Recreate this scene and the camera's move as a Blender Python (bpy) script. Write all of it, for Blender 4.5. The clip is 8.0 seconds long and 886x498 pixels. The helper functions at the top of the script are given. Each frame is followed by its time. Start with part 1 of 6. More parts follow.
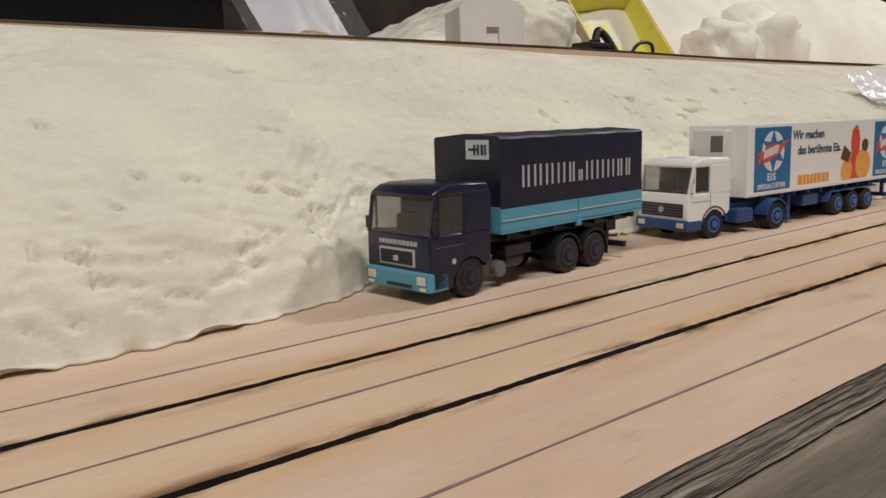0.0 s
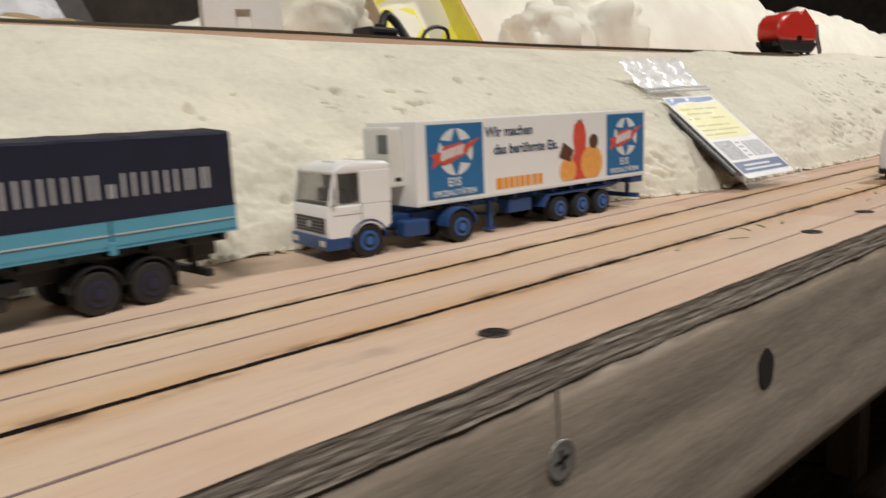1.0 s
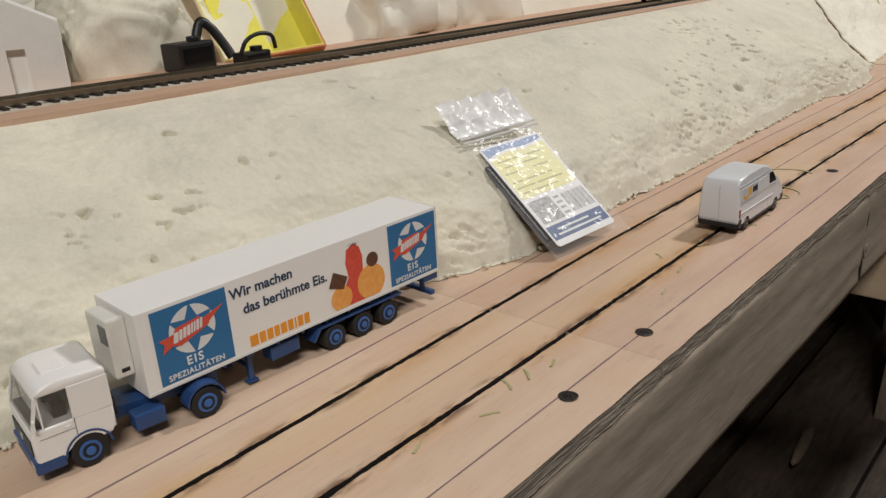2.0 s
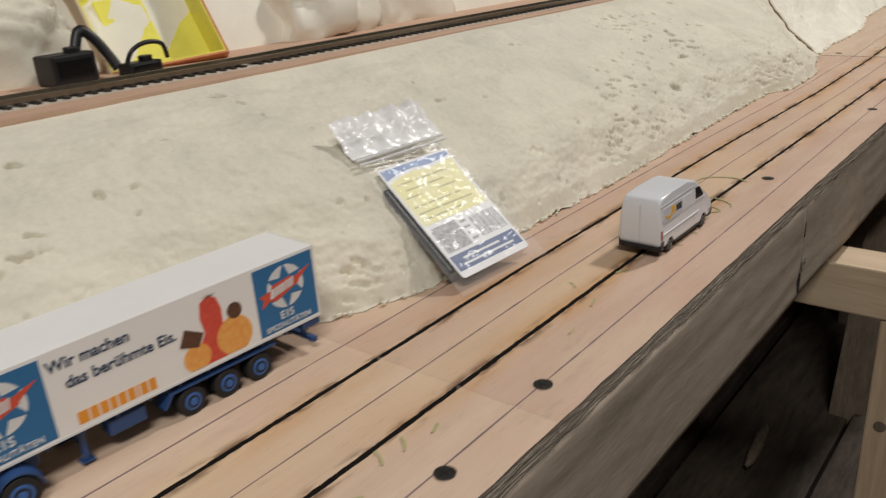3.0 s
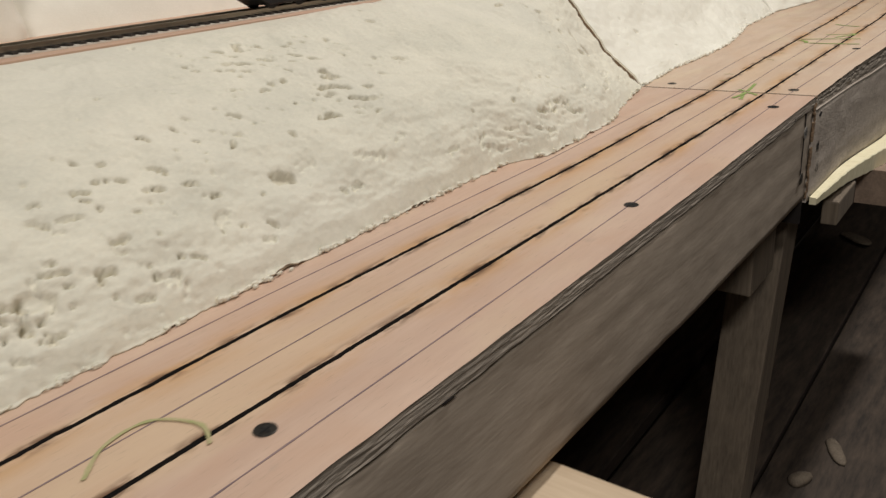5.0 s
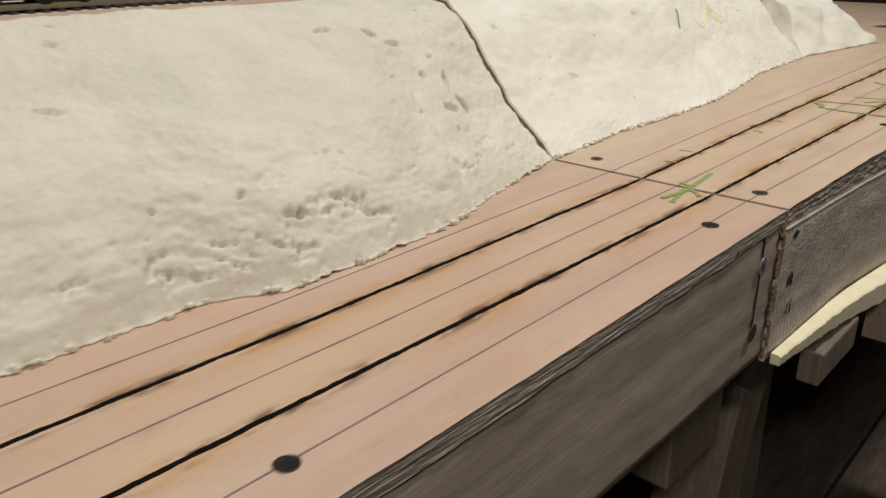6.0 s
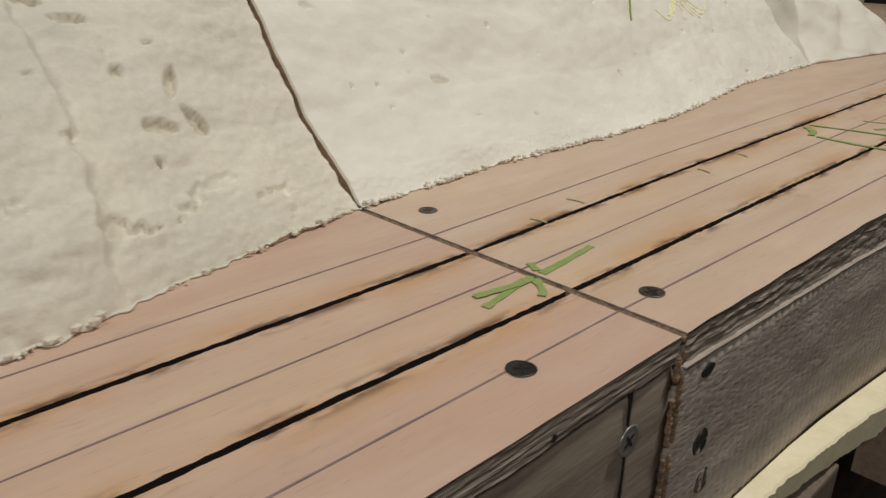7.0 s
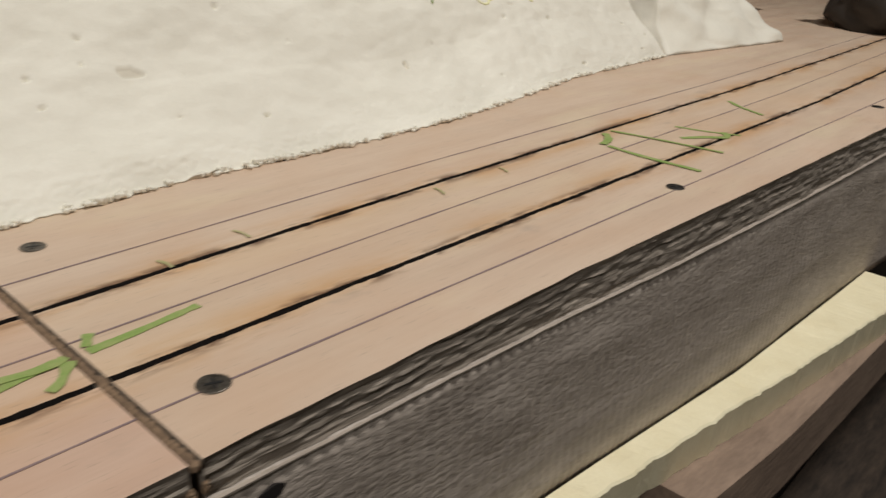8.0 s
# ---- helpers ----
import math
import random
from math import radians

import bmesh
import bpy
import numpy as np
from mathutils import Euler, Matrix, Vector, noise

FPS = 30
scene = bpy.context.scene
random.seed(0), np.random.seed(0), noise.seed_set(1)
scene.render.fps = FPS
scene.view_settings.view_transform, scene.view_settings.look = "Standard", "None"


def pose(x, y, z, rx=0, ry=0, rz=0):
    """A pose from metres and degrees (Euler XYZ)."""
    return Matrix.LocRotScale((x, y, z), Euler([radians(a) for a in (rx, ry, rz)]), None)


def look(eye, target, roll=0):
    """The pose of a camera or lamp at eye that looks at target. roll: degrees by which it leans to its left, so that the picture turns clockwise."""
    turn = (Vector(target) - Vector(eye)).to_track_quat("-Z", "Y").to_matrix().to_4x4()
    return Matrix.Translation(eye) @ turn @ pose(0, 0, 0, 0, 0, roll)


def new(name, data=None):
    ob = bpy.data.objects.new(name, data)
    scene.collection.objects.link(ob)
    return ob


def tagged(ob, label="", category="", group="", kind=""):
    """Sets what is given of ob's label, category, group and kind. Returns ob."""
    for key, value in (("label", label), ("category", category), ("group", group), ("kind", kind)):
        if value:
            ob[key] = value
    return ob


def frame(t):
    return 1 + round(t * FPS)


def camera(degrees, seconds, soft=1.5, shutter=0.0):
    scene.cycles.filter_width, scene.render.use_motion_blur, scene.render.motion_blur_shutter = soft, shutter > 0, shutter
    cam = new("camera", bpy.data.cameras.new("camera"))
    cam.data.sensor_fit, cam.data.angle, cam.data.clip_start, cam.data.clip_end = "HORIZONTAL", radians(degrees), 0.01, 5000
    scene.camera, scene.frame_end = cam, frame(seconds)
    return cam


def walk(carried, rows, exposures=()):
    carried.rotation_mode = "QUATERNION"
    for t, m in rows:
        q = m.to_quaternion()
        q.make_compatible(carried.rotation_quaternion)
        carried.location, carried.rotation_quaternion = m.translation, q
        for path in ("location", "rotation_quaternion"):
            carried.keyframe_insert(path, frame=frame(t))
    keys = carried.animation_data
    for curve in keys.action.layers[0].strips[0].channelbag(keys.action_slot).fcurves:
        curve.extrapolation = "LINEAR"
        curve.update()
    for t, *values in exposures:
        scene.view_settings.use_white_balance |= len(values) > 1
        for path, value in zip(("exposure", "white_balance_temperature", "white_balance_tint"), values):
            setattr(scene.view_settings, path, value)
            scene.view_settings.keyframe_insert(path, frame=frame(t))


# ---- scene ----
cam = camera(59.1, 8.0, soft=1.4, shutter=0.2)
PATH = [
    (0, (0.0992, -0.0961, 0.0498), (1.5304, 1.6872, -0.3196), -1.9),
    (0.5, (0.1281, -0.1007, 0.0486), (1.6370, 1.6305, -0.2490), -1.7),
    (1, (0.2180, -0.1290, 0.0490), (1.5700, 1.3030, -0.3050), -2.4),
    (1.5, (0.2985, -0.1385, 0.1140), (1.6850, 1.1810, -0.4700), -4.0),
    (1.7, (0.3006, -0.1471, 0.1413), (1.8987, 1.3525, -0.6068), -3.7),
    (2.8, (0.3261, -0.1505, 0.1482), (1.9577, 1.2530, -0.7064), -3.8),
    (3, (0.3562, -0.1494, 0.1494), (2.0029, 1.2448, -0.6925), -4.1),
    (3.5, (0.4500, -0.1668, 0.1366), (2.1280, 1.1927, -0.7006), -4.1),
    (4, (0.5531, -0.1899, 0.1436), (2.1870, 1.2321, -0.6786), -5.0),
    (4.5, (0.6469, -0.1725, 0.1320), (2.3017, 1.2252, -0.6890), -4.8),
    (5, (0.7268, -0.1679, 0.1285), (2.4105, 1.1696, -0.7342), -4.3),
    (6.3, (1.0510, -0.1424, 0.1112), (2.6051, 1.3525, -0.7330), 1.1),
    (6.5, (1.0950, -0.1332, 0.0996), (2.6410, 1.3803, -0.7272), 1.4),
    (7, (1.1703, -0.1204, 0.0961), (2.6884, 1.4000, -0.7678), 1.2),
    (7.5, (1.2247, -0.1309, 0.0915), (2.7104, 1.3989, -0.8106), 2.9),
    (8, (1.2849, -0.1471, 0.0984), (2.8818, 1.2483, -0.8326), 3.4),
]
walk(cam, [(t, look(eye, target, roll)) for t, eye, target, roll in PATH], [(0.0, 0.0), (0.5, 0.08), (1.0, 0.22), (1.5, 0.02), (2.8, -0.08), (4.0, -0.04), (5.0, -0.03), (6.5, -0.10), (7.0, -0.36), (7.5, -0.34), (8.0, -0.22)])

# ---- light ----
world = bpy.data.worlds.new("room_air")
scene.world = world
world.use_nodes = True
world.node_tree.nodes["Background"].inputs[0].default_value = (1.0, 0.93, 0.83, 1)
world.node_tree.nodes["Background"].inputs[1].default_value = 0.025
scene.view_settings.exposure = 0.0


def ceiling_lamp_light(name, eye, target, sx, sy, watts, colour):
    d = bpy.data.lights.new(name, "AREA")
    d.shape, d.size, d.size_y, d.energy, d.color = "RECTANGLE", sx, sy, watts, colour
    o = new(name, d)
    o.matrix_world = look(eye, target)
    return o


ceiling_lamp_light("ceiling_lamp_light", (1.88, -0.28, 1.42), (1.1, 0.1, 0.0), 0.14, 0.14, 19.5, (1.0, 0.967, 0.93))
ceiling_lamp_light("ceiling_tube_light", (-0.30, -0.75, 1.42), (0.35, 0.1, 0.0), 0.7, 0.08, 19.0, (1.0, 0.967, 0.93))

# ---- materials ----


def node(nt, kind, **kw):
    n = nt.nodes.new(kind)
    for k, v in kw.items():
        if k in n.inputs:
            n.inputs[k].default_value = v
    return n


def mat(name, col, rough=0.5, metal=0.0, col2=None, fine=900.0, coarse=60.0, bump=0.15, stretch=(1, 1, 1), mix=0.5, alpha=1.0, trans=0.0, per_object=0.0):
    """A procedural material: two colours mixed by coarse and fine noise, with relief."""
    m = bpy.data.materials.new(name)
    m.use_nodes = True
    nt = m.node_tree
    b = nt.nodes["Principled BSDF"]
    b.inputs["Roughness"].default_value, b.inputs["Metallic"].default_value = rough, metal
    b.inputs["Alpha"].default_value = alpha
    b.inputs["Transmission Weight"].default_value = trans
    tc = node(nt, "ShaderNodeTexCoord")
    mp = node(nt, "ShaderNodeMapping", Scale=stretch)
    nt.links.new(tc.outputs["Object"], mp.inputs["Vector"])
    n1 = node(nt, "ShaderNodeTexNoise", Scale=coarse, Detail=4.0, Roughness=0.6)
    n2 = node(nt, "ShaderNodeTexNoise", Scale=fine, Detail=3.0, Roughness=0.6)
    for n in (n1, n2):
        nt.links.new(mp.outputs["Vector"], n.inputs["Vector"])
    add = node(nt, "ShaderNodeMath")
    add.operation = "MULTIPLY_ADD"
    nt.links.new(n2.outputs["Fac"], add.inputs[0])
    add.inputs[1].default_value = mix
    nt.links.new(n1.outputs["Fac"], add.inputs[2])
    rng = node(nt, "ShaderNodeMapRange")
    rng.inputs[1].default_value, rng.inputs[2].default_value = 0.35 + 0.5 * mix * 0.6, 0.65 + 0.5 * mix * 1.3
    nt.links.new(add.outputs[0], rng.inputs[0])
    mc = node(nt, "ShaderNodeMix")
    mc.data_type = "RGBA"
    mc.inputs["A"].default_value = mc.inputs[6].default_value = (*col, 1)
    c2 = col2 or tuple(0.86 * c for c in col)
    mc.inputs[6].default_value, mc.inputs[7].default_value = (*col, 1), (*c2, 1)
    nt.links.new(rng.outputs[0], mc.inputs[0])
    out = mc.outputs[2]
    if per_object:
        oi = node(nt, "ShaderNodeObjectInfo")
        r2 = node(nt, "ShaderNodeMapRange")
        r2.inputs[3].default_value, r2.inputs[4].default_value = 1 - per_object, 1 + per_object
        nt.links.new(oi.outputs["Random"], r2.inputs[0])
        hs = node(nt, "ShaderNodeHueSaturation")
        nt.links.new(r2.outputs[0], hs.inputs["Value"])
        nt.links.new(out, hs.inputs["Color"])
        out = hs.outputs[0]
    nt.links.new(out, b.inputs["Base Color"])
    if bump:
        bp = node(nt, "ShaderNodeBump", Strength=bump, Distance=0.0006)
        nt.links.new(add.outputs[0], bp.inputs["Height"])
        nt.links.new(bp.outputs[0], b.inputs["Normal"])
    return m


def math_node(nt, op, a, b=0.0, c=0.0):
    n = node(nt, "ShaderNodeMath")
    n.operation = op
    for k, v in enumerate((a, b, c)):
        if isinstance(v, (int, float)):
            n.inputs[k].default_value = v
        else:
            nt.links.new(v, n.inputs[k])
    return n.outputs[0]


def ramp_node(nt, v, lo, hi, a=0.0, b=1.0):
    r = node(nt, "ShaderNodeMapRange")
    r.interpolation_type = "SMOOTHSTEP"
    for k, w in enumerate((lo, hi, a, b)):
        r.inputs[k + 1].default_value = w
    nt.links.new(v, r.inputs[0])
    return r.outputs[0]


def noise_node(nt, scale, detail=4.0, offset=(0, 0, 0)):
    tc = node(nt, "ShaderNodeTexCoord")
    mp = node(nt, "ShaderNodeMapping", Scale=scale, Location=offset)
    nt.links.new(tc.outputs["Object"], mp.inputs["Vector"])
    n = node(nt, "ShaderNodeTexNoise", Scale=1.0, Detail=detail, Roughness=0.62)
    nt.links.new(mp.outputs[0], n.inputs["Vector"])
    return n.outputs["Fac"]


def tint(nt, src, fac, col):
    mc = node(nt, "ShaderNodeMix")
    mc.data_type = "RGBA"
    mc.inputs[7].default_value = (*col, 1)
    nt.links.new(fac, mc.inputs[0])
    nt.links.new(src, mc.inputs[6])
    return mc.outputs[2]


def plywood(name, col, col2, varnish, scorch):
    """Planed plywood: grain, blotches, grey smudges, and varnish and scorch marks along the milled slots."""
    m = mat(name, col, 0.58, col2=col2, fine=1.0, coarse=0.16, bump=0.06, stretch=(45, 500, 500), mix=0.45)
    nt = m.node_tree
    b = nt.nodes["Principled BSDF"]
    out = b.inputs["Base Color"].links[0].from_socket
    out = tint(nt, out, ramp_node(nt, noise_node(nt, (16, 26, 26), 5.0), 0.42, 0.70, 0.0, 0.55), tuple(c * k for c, k in zip(col, (0.90, 0.80, 0.72))))
    out = tint(nt, out, ramp_node(nt, noise_node(nt, (9, 30, 30), 3.0, (3, 1, 0)), 0.50, 0.72, 0.0, 0.6), (col[0] * 1.03, col[1] * 1.08, col[2] * 1.0))
    gaps = []
    for key in ("near_gap", "far_gap"):
        at = node(nt, "ShaderNodeAttribute")
        at.attribute_name = key
        gaps.append(math_node(nt, "ABSOLUTE", at.outputs["Fac"]))
    gap = math_node(nt, "MINIMUM", gaps[0], gaps[1])
    lane = math_node(nt, "MULTIPLY", ramp_node(nt, math_node(nt, "ADD", gaps[0], gaps[1]), 0.043, 0.056, 1.0, 0.0), ramp_node(nt, noise_node(nt, (6, 20, 20), 4.0, (2, 2, 0)), 0.34, 0.60, 0.25, 1.0))
    out = tint(nt, out, math_node(nt, "MULTIPLY", lane, 0.45), (0.66, 0.475, 0.29))
    wide = math_node(nt, "MULTIPLY", ramp_node(nt, gap, 0.0, 0.014, 1.0, 0.0), ramp_node(nt, noise_node(nt, (15, 45, 45), 4.0, (0, 5, 0)), 0.40, 0.64))
    out = tint(nt, out, math_node(nt, "MULTIPLY", wide, varnish), (0.52, 0.255, 0.065))
    close = math_node(nt, "MULTIPLY", ramp_node(nt, gap, 0.0008, 0.0058, 1.0, 0.0), ramp_node(nt, noise_node(nt, (42, 150, 150), 5.0, (7, 0, 0)), 0.46, 0.62))
    out = tint(nt, out, math_node(nt, "MULTIPLY", close, scorch), (0.13, 0.06, 0.028))
    out = tint(nt, out, ramp_node(nt, noise_node(nt, (28, 60, 60), 5.0, (0, 0, 9)), 0.60, 0.76, 0.0, 0.42), (0.33, 0.26, 0.205))
    out = tint(nt, out, ramp_node(nt, noise_node(nt, (120, 1500, 1500), 2.0, (1, 0, 4)), 0.60, 0.74, 0.0, 0.40), tuple(c * 0.55 for c in col2))
    nt.links.new(out, b.inputs["Base Color"])
    nt.links.new(ramp_node(nt, noise_node(nt, (20, 60, 60), 4.0), 0.3, 0.7, 0.48, 0.70), b.inputs["Roughness"])
    return m


PLY = plywood("pink_plywood", (0.63, 0.455, 0.345), (0.545, 0.375, 0.28), 0.60, 0.95)
PLY_LEFT = plywood("bleached_plywood", (0.68, 0.515, 0.39), (0.60, 0.43, 0.315), 0.45, 0.90)
PLY_PALE = plywood("pale_plywood", (0.655, 0.51, 0.385), (0.575, 0.425, 0.31), 0.62, 0.98)
PLY_EDGE = mat("plywood_edge", (0.44, 0.375, 0.305), 0.85, col2=(0.19, 0.158, 0.125), fine=1.0, coarse=0.28, bump=0.7, stretch=(75, 700, 1500), mix=0.9)
PALE_RIM = mat("pale_plank_rim", (0.44, 0.375, 0.305), 0.8, col2=(0.24, 0.20, 0.16), fine=1.0, coarse=0.3, bump=0.4, stretch=(90, 900, 900), mix=0.8)
# Near black for the burns, and with the slots' shade in the colour.
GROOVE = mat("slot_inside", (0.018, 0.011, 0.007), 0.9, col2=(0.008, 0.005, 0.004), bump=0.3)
PLANK = mat("weathered_plank", (0.43, 0.355, 0.28), 0.75, col2=(0.28, 0.225, 0.172), fine=1.0, coarse=0.12, bump=0.45, stretch=(90, 500, 600), mix=0.5)
PLANK_SAWN = mat("sawn_plank", (0.58, 0.505, 0.43), 0.6, col2=(0.36, 0.305, 0.255), fine=1.0, coarse=0.16, bump=0.9, stretch=(210, 300, 620), mix=0.9)
BATTENWOOD = mat("brown_batten", (0.33, 0.235, 0.17), 0.8, col2=(0.20, 0.14, 0.10), fine=1.0, coarse=0.2, bump=0.6, stretch=(80, 500, 500), mix=0.7)
PINE = mat("pine_timber", (0.64, 0.50, 0.345), 0.65, col2=(0.50, 0.37, 0.24), fine=1.0, coarse=0.25, bump=0.12, stretch=(500, 30, 500), mix=0.7)
PINE_UP = mat("pine_post", (0.60, 0.46, 0.31), 0.65, col2=(0.46, 0.33, 0.21), fine=1.0, coarse=0.25, bump=0.12, stretch=(500, 500, 30), mix=0.7)
GREYWOOD = mat("grey_timber", (0.20, 0.155, 0.11), 0.8, col2=(0.11, 0.085, 0.06), fine=1.0, coarse=0.25, bump=0.3, stretch=(500, 500, 30), mix=0.7)
FOAM = mat("polyurethane_foam", (0.77, 0.72, 0.585), 0.85, col2=(0.61, 0.58, 0.475), fine=620, coarse=24, bump=0.7, mix=0.5)
FOAM_CUT = mat("cut_foam", (0.86, 0.825, 0.715), 0.85, col2=(0.78, 0.745, 0.635), fine=800, coarse=30, bump=0.6, mix=0.4)
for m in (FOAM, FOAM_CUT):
    # torn pits and gouges: browned foam, with the hollows' shade painted in
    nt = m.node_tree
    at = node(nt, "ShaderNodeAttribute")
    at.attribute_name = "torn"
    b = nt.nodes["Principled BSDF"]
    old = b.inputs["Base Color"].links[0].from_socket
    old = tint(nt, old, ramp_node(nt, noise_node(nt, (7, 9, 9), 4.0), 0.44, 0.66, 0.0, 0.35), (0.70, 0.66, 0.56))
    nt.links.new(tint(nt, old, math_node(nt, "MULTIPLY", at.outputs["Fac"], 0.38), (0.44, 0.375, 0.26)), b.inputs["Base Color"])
STRIPFOAM = mat("yellowed_foam", (0.84, 0.77, 0.54), 0.85, col2=(0.76, 0.68, 0.45), fine=700, coarse=60, bump=0.8, mix=0.5)
WHITEFOAM = mat("white_foam", (0.86, 0.84, 0.80), 0.75, col2=(0.78, 0.76, 0.71), fine=600, coarse=40, bump=0.1)
TRACKWOOD = mat("trackbed_board", (0.62, 0.42, 0.30), 0.7, col2=(0.50, 0.32, 0.22), fine=1.0, coarse=0.3, bump=0.1, stretch=(60, 900, 900))
TRACKBED = mat("pale_trackbed", (0.66, 0.62, 0.54), 0.8, col2=(0.52, 0.47, 0.39), fine=700, coarse=120, bump=0.3)
SLEEPER = mat("sleeper_plastic", (0.035, 0.028, 0.022), 0.6, bump=0.1)
RAILMET = mat("rail_metal", (0.45, 0.40, 0.32), 0.35, 1.0, bump=0.05)
PENCIL = mat("pencil_line", (0.17, 0.12, 0.13), 0.6, col2=(0.30, 0.21, 0.19), fine=1, coarse=0.3, stretch=(300, 300, 300), bump=0)
GREEN = mat("green_marker", (0.19, 0.33, 0.06), 0.6, col2=(0.34, 0.38, 0.14), fine=900, coarse=160, bump=0)
GREEN_FAINT = mat("faint_green_marker", (0.33, 0.36, 0.14), 0.6, col2=(0.50, 0.42, 0.24), fine=900, coarse=160, bump=0)
YELLOWMARK = mat("yellow_marker", (0.82, 0.80, 0.36), 0.7, col2=(0.84, 0.80, 0.58), fine=500, coarse=90, bump=0)
FILLER_GAP_SHADE = mat("joint_filler", (0.30, 0.20, 0.12), 0.9, col2=(0.14, 0.09, 0.055), fine=1200, coarse=250, bump=0.5)
DULLSTEEL = mat("dull_screw_steel", (0.26, 0.23, 0.19), 0.42, 0.9, col2=(0.07, 0.06, 0.05), fine=1500, coarse=500, bump=0.3)
SCREW = mat("dark_screw_steel", (0.12, 0.11, 0.10), 0.45, 0.9, col2=(0.05, 0.045, 0.04), bump=0.1)
STEEL = mat("bright_screw_steel", (0.50, 0.48, 0.45), 0.42, 0.6, col2=(0.30, 0.28, 0.26), bump=0.1)
BLACK = mat("black_plastic", (0.012, 0.012, 0.013), 0.45, bump=0.03)
TYRE = mat("tyre_rubber", (0.016, 0.015, 0.015), 0.7, bump=0.1)
RIMGREY = mat("grey_rim", (0.13, 0.13, 0.135), 0.4, bump=0.03)
VANWHITE = mat("white_van_plastic", (0.74, 0.75, 0.77), 0.28, col2=(0.71, 0.72, 0.74), bump=0.01)
TRUCKWHITE = mat("white_truck_plastic", (0.86, 0.85, 0.83), 0.32, col2=(0.83, 0.82, 0.80), bump=0.01)
COOLGREY = mat("cream_cooler_plastic", (0.77, 0.76, 0.70), 0.45, bump=0.02)
NAVY = mat("navy_plastic", (0.014, 0.016, 0.042), 0.35, col2=(0.011, 0.013, 0.035), bump=0.02)
TARP = mat("navy_tarpaulin", (0.010, 0.012, 0.032), 0.5, col2=(0.008, 0.010, 0.026), bump=0.05, coarse=90)
SKY = mat("light_blue_plastic", (0.10, 0.34, 0.47), 0.4, col2=(0.09, 0.31, 0.43), bump=0.02)
SILVER = mat("silver_print", (0.50, 0.50, 0.52), 0.45, bump=0)
BLUE = mat("blue_chassis_plastic", (0.025, 0.075, 0.22), 0.4, col2=(0.02, 0.06, 0.18), bump=0.03)
RIMBLUE = mat("blue_rim", (0.04, 0.14, 0.42), 0.4, bump=0.03)
RIMNAVY = mat("navy_rim", (0.016, 0.019, 0.05), 0.4, bump=0.03)
SIGNBLUE = mat("sign_blue_print", (0.025, 0.16, 0.36), 0.5, col2=(0.02, 0.14, 0.33), bump=0)
SIGNWHITE = mat("sign_white_print", (0.74, 0.76, 0.76), 0.5, bump=0)
SIGNRED = mat("sign_red_print", (0.68, 0.09, 0.05), 0.5, bump=0)
ORANGE = mat("orange_print", (0.85, 0.33, 0.03), 0.5, bump=0)
PEACH = mat("ice_orange_print", (0.80, 0.30, 0.06), 0.5, col2=(0.85, 0.45, 0.12), fine=2000, coarse=500, bump=0)
BERRY = mat("strawberry_print", (0.72, 0.10, 0.06), 0.5, col2=(0.60, 0.06, 0.04), fine=2000, coarse=500, bump=0)
CHOC = mat("chocolate_print", (0.07, 0.03, 0.02), 0.5, col2=(0.14, 0.06, 0.03), fine=2000, coarse=500, bump=0)
INK = mat("dark_blue_print", (0.02, 0.05, 0.11), 0.5, bump=0)
BLACKINK = mat("black_print", (0.02, 0.02, 0.025), 0.5, bump=0)
GOLD = mat("yellow_orange_print", (0.80, 0.43, 0.04), 0.5, bump=0)
PALE = mat("pale_sticker", (0.60, 0.61, 0.64), 0.4, bump=0)
LAMPRED = mat("red_lens", (0.30, 0.02, 0.02), 0.2, bump=0)
LAMPCLEAR = mat("pale_lens", (0.75, 0.72, 0.6), 0.2, bump=0)
GLASS = mat("tinted_pane", (0.16, 0.15, 0.14), 0.06, alpha=0.26, bump=0)
DARKGLASS = mat("black_pane", (0.008, 0.008, 0.009), 0.15, bump=0)


def polythene(name, share, rough):
    m = mat(name, (0.93, 0.93, 0.93), rough, bump=0.22, fine=260, coarse=70)
    nt = m.node_tree
    b, out = nt.nodes["Principled BSDF"], nt.nodes["Material Output"]
    t, x = node(nt, "ShaderNodeBsdfTransparent"), node(nt, "ShaderNodeMixShader", Fac=share)
    nt.links.new(t.outputs[0], x.inputs[1])
    nt.links.new(b.outputs[0], x.inputs[2])
    nt.links.new(x.outputs[0], out.inputs[0])
    return m


POLY = polythene("clear_polythene", 0.07, 0.14)
# Mostly opaque white: the lamp's glare on clear film put into the colour.
POLY_GLARE = polythene("glare_white_polythene", 0.85, 0.26)
CARD = mat("white_card", (0.84, 0.84, 0.85), 0.5, bump=0)
CARDYELLOW = mat("yellow_print", (0.80, 0.74, 0.28), 0.5, col2=(0.82, 0.80, 0.50), fine=300, coarse=40, bump=0)
CARDGREY = mat("grey_print", (0.16, 0.16, 0.17), 0.5, col2=(0.55, 0.55, 0.56), fine=900, coarse=500, bump=0)
CARDLINE = mat("faint_print", (0.50, 0.47, 0.24), 0.5, bump=0)
CARDBLUE = mat("card_blue_print", (0.012, 0.055, 0.20), 0.45, bump=0)
CARDSKY = mat("card_sky_print", (0.05, 0.13, 0.34), 0.45, col2=(0.16, 0.27, 0.48), fine=400, coarse=60, bump=0)
YELLOWFOAM = mat("yellow_lining", (0.85, 0.80, 0.12), 0.6, col2=(0.75, 0.68, 0.10), bump=0.1)
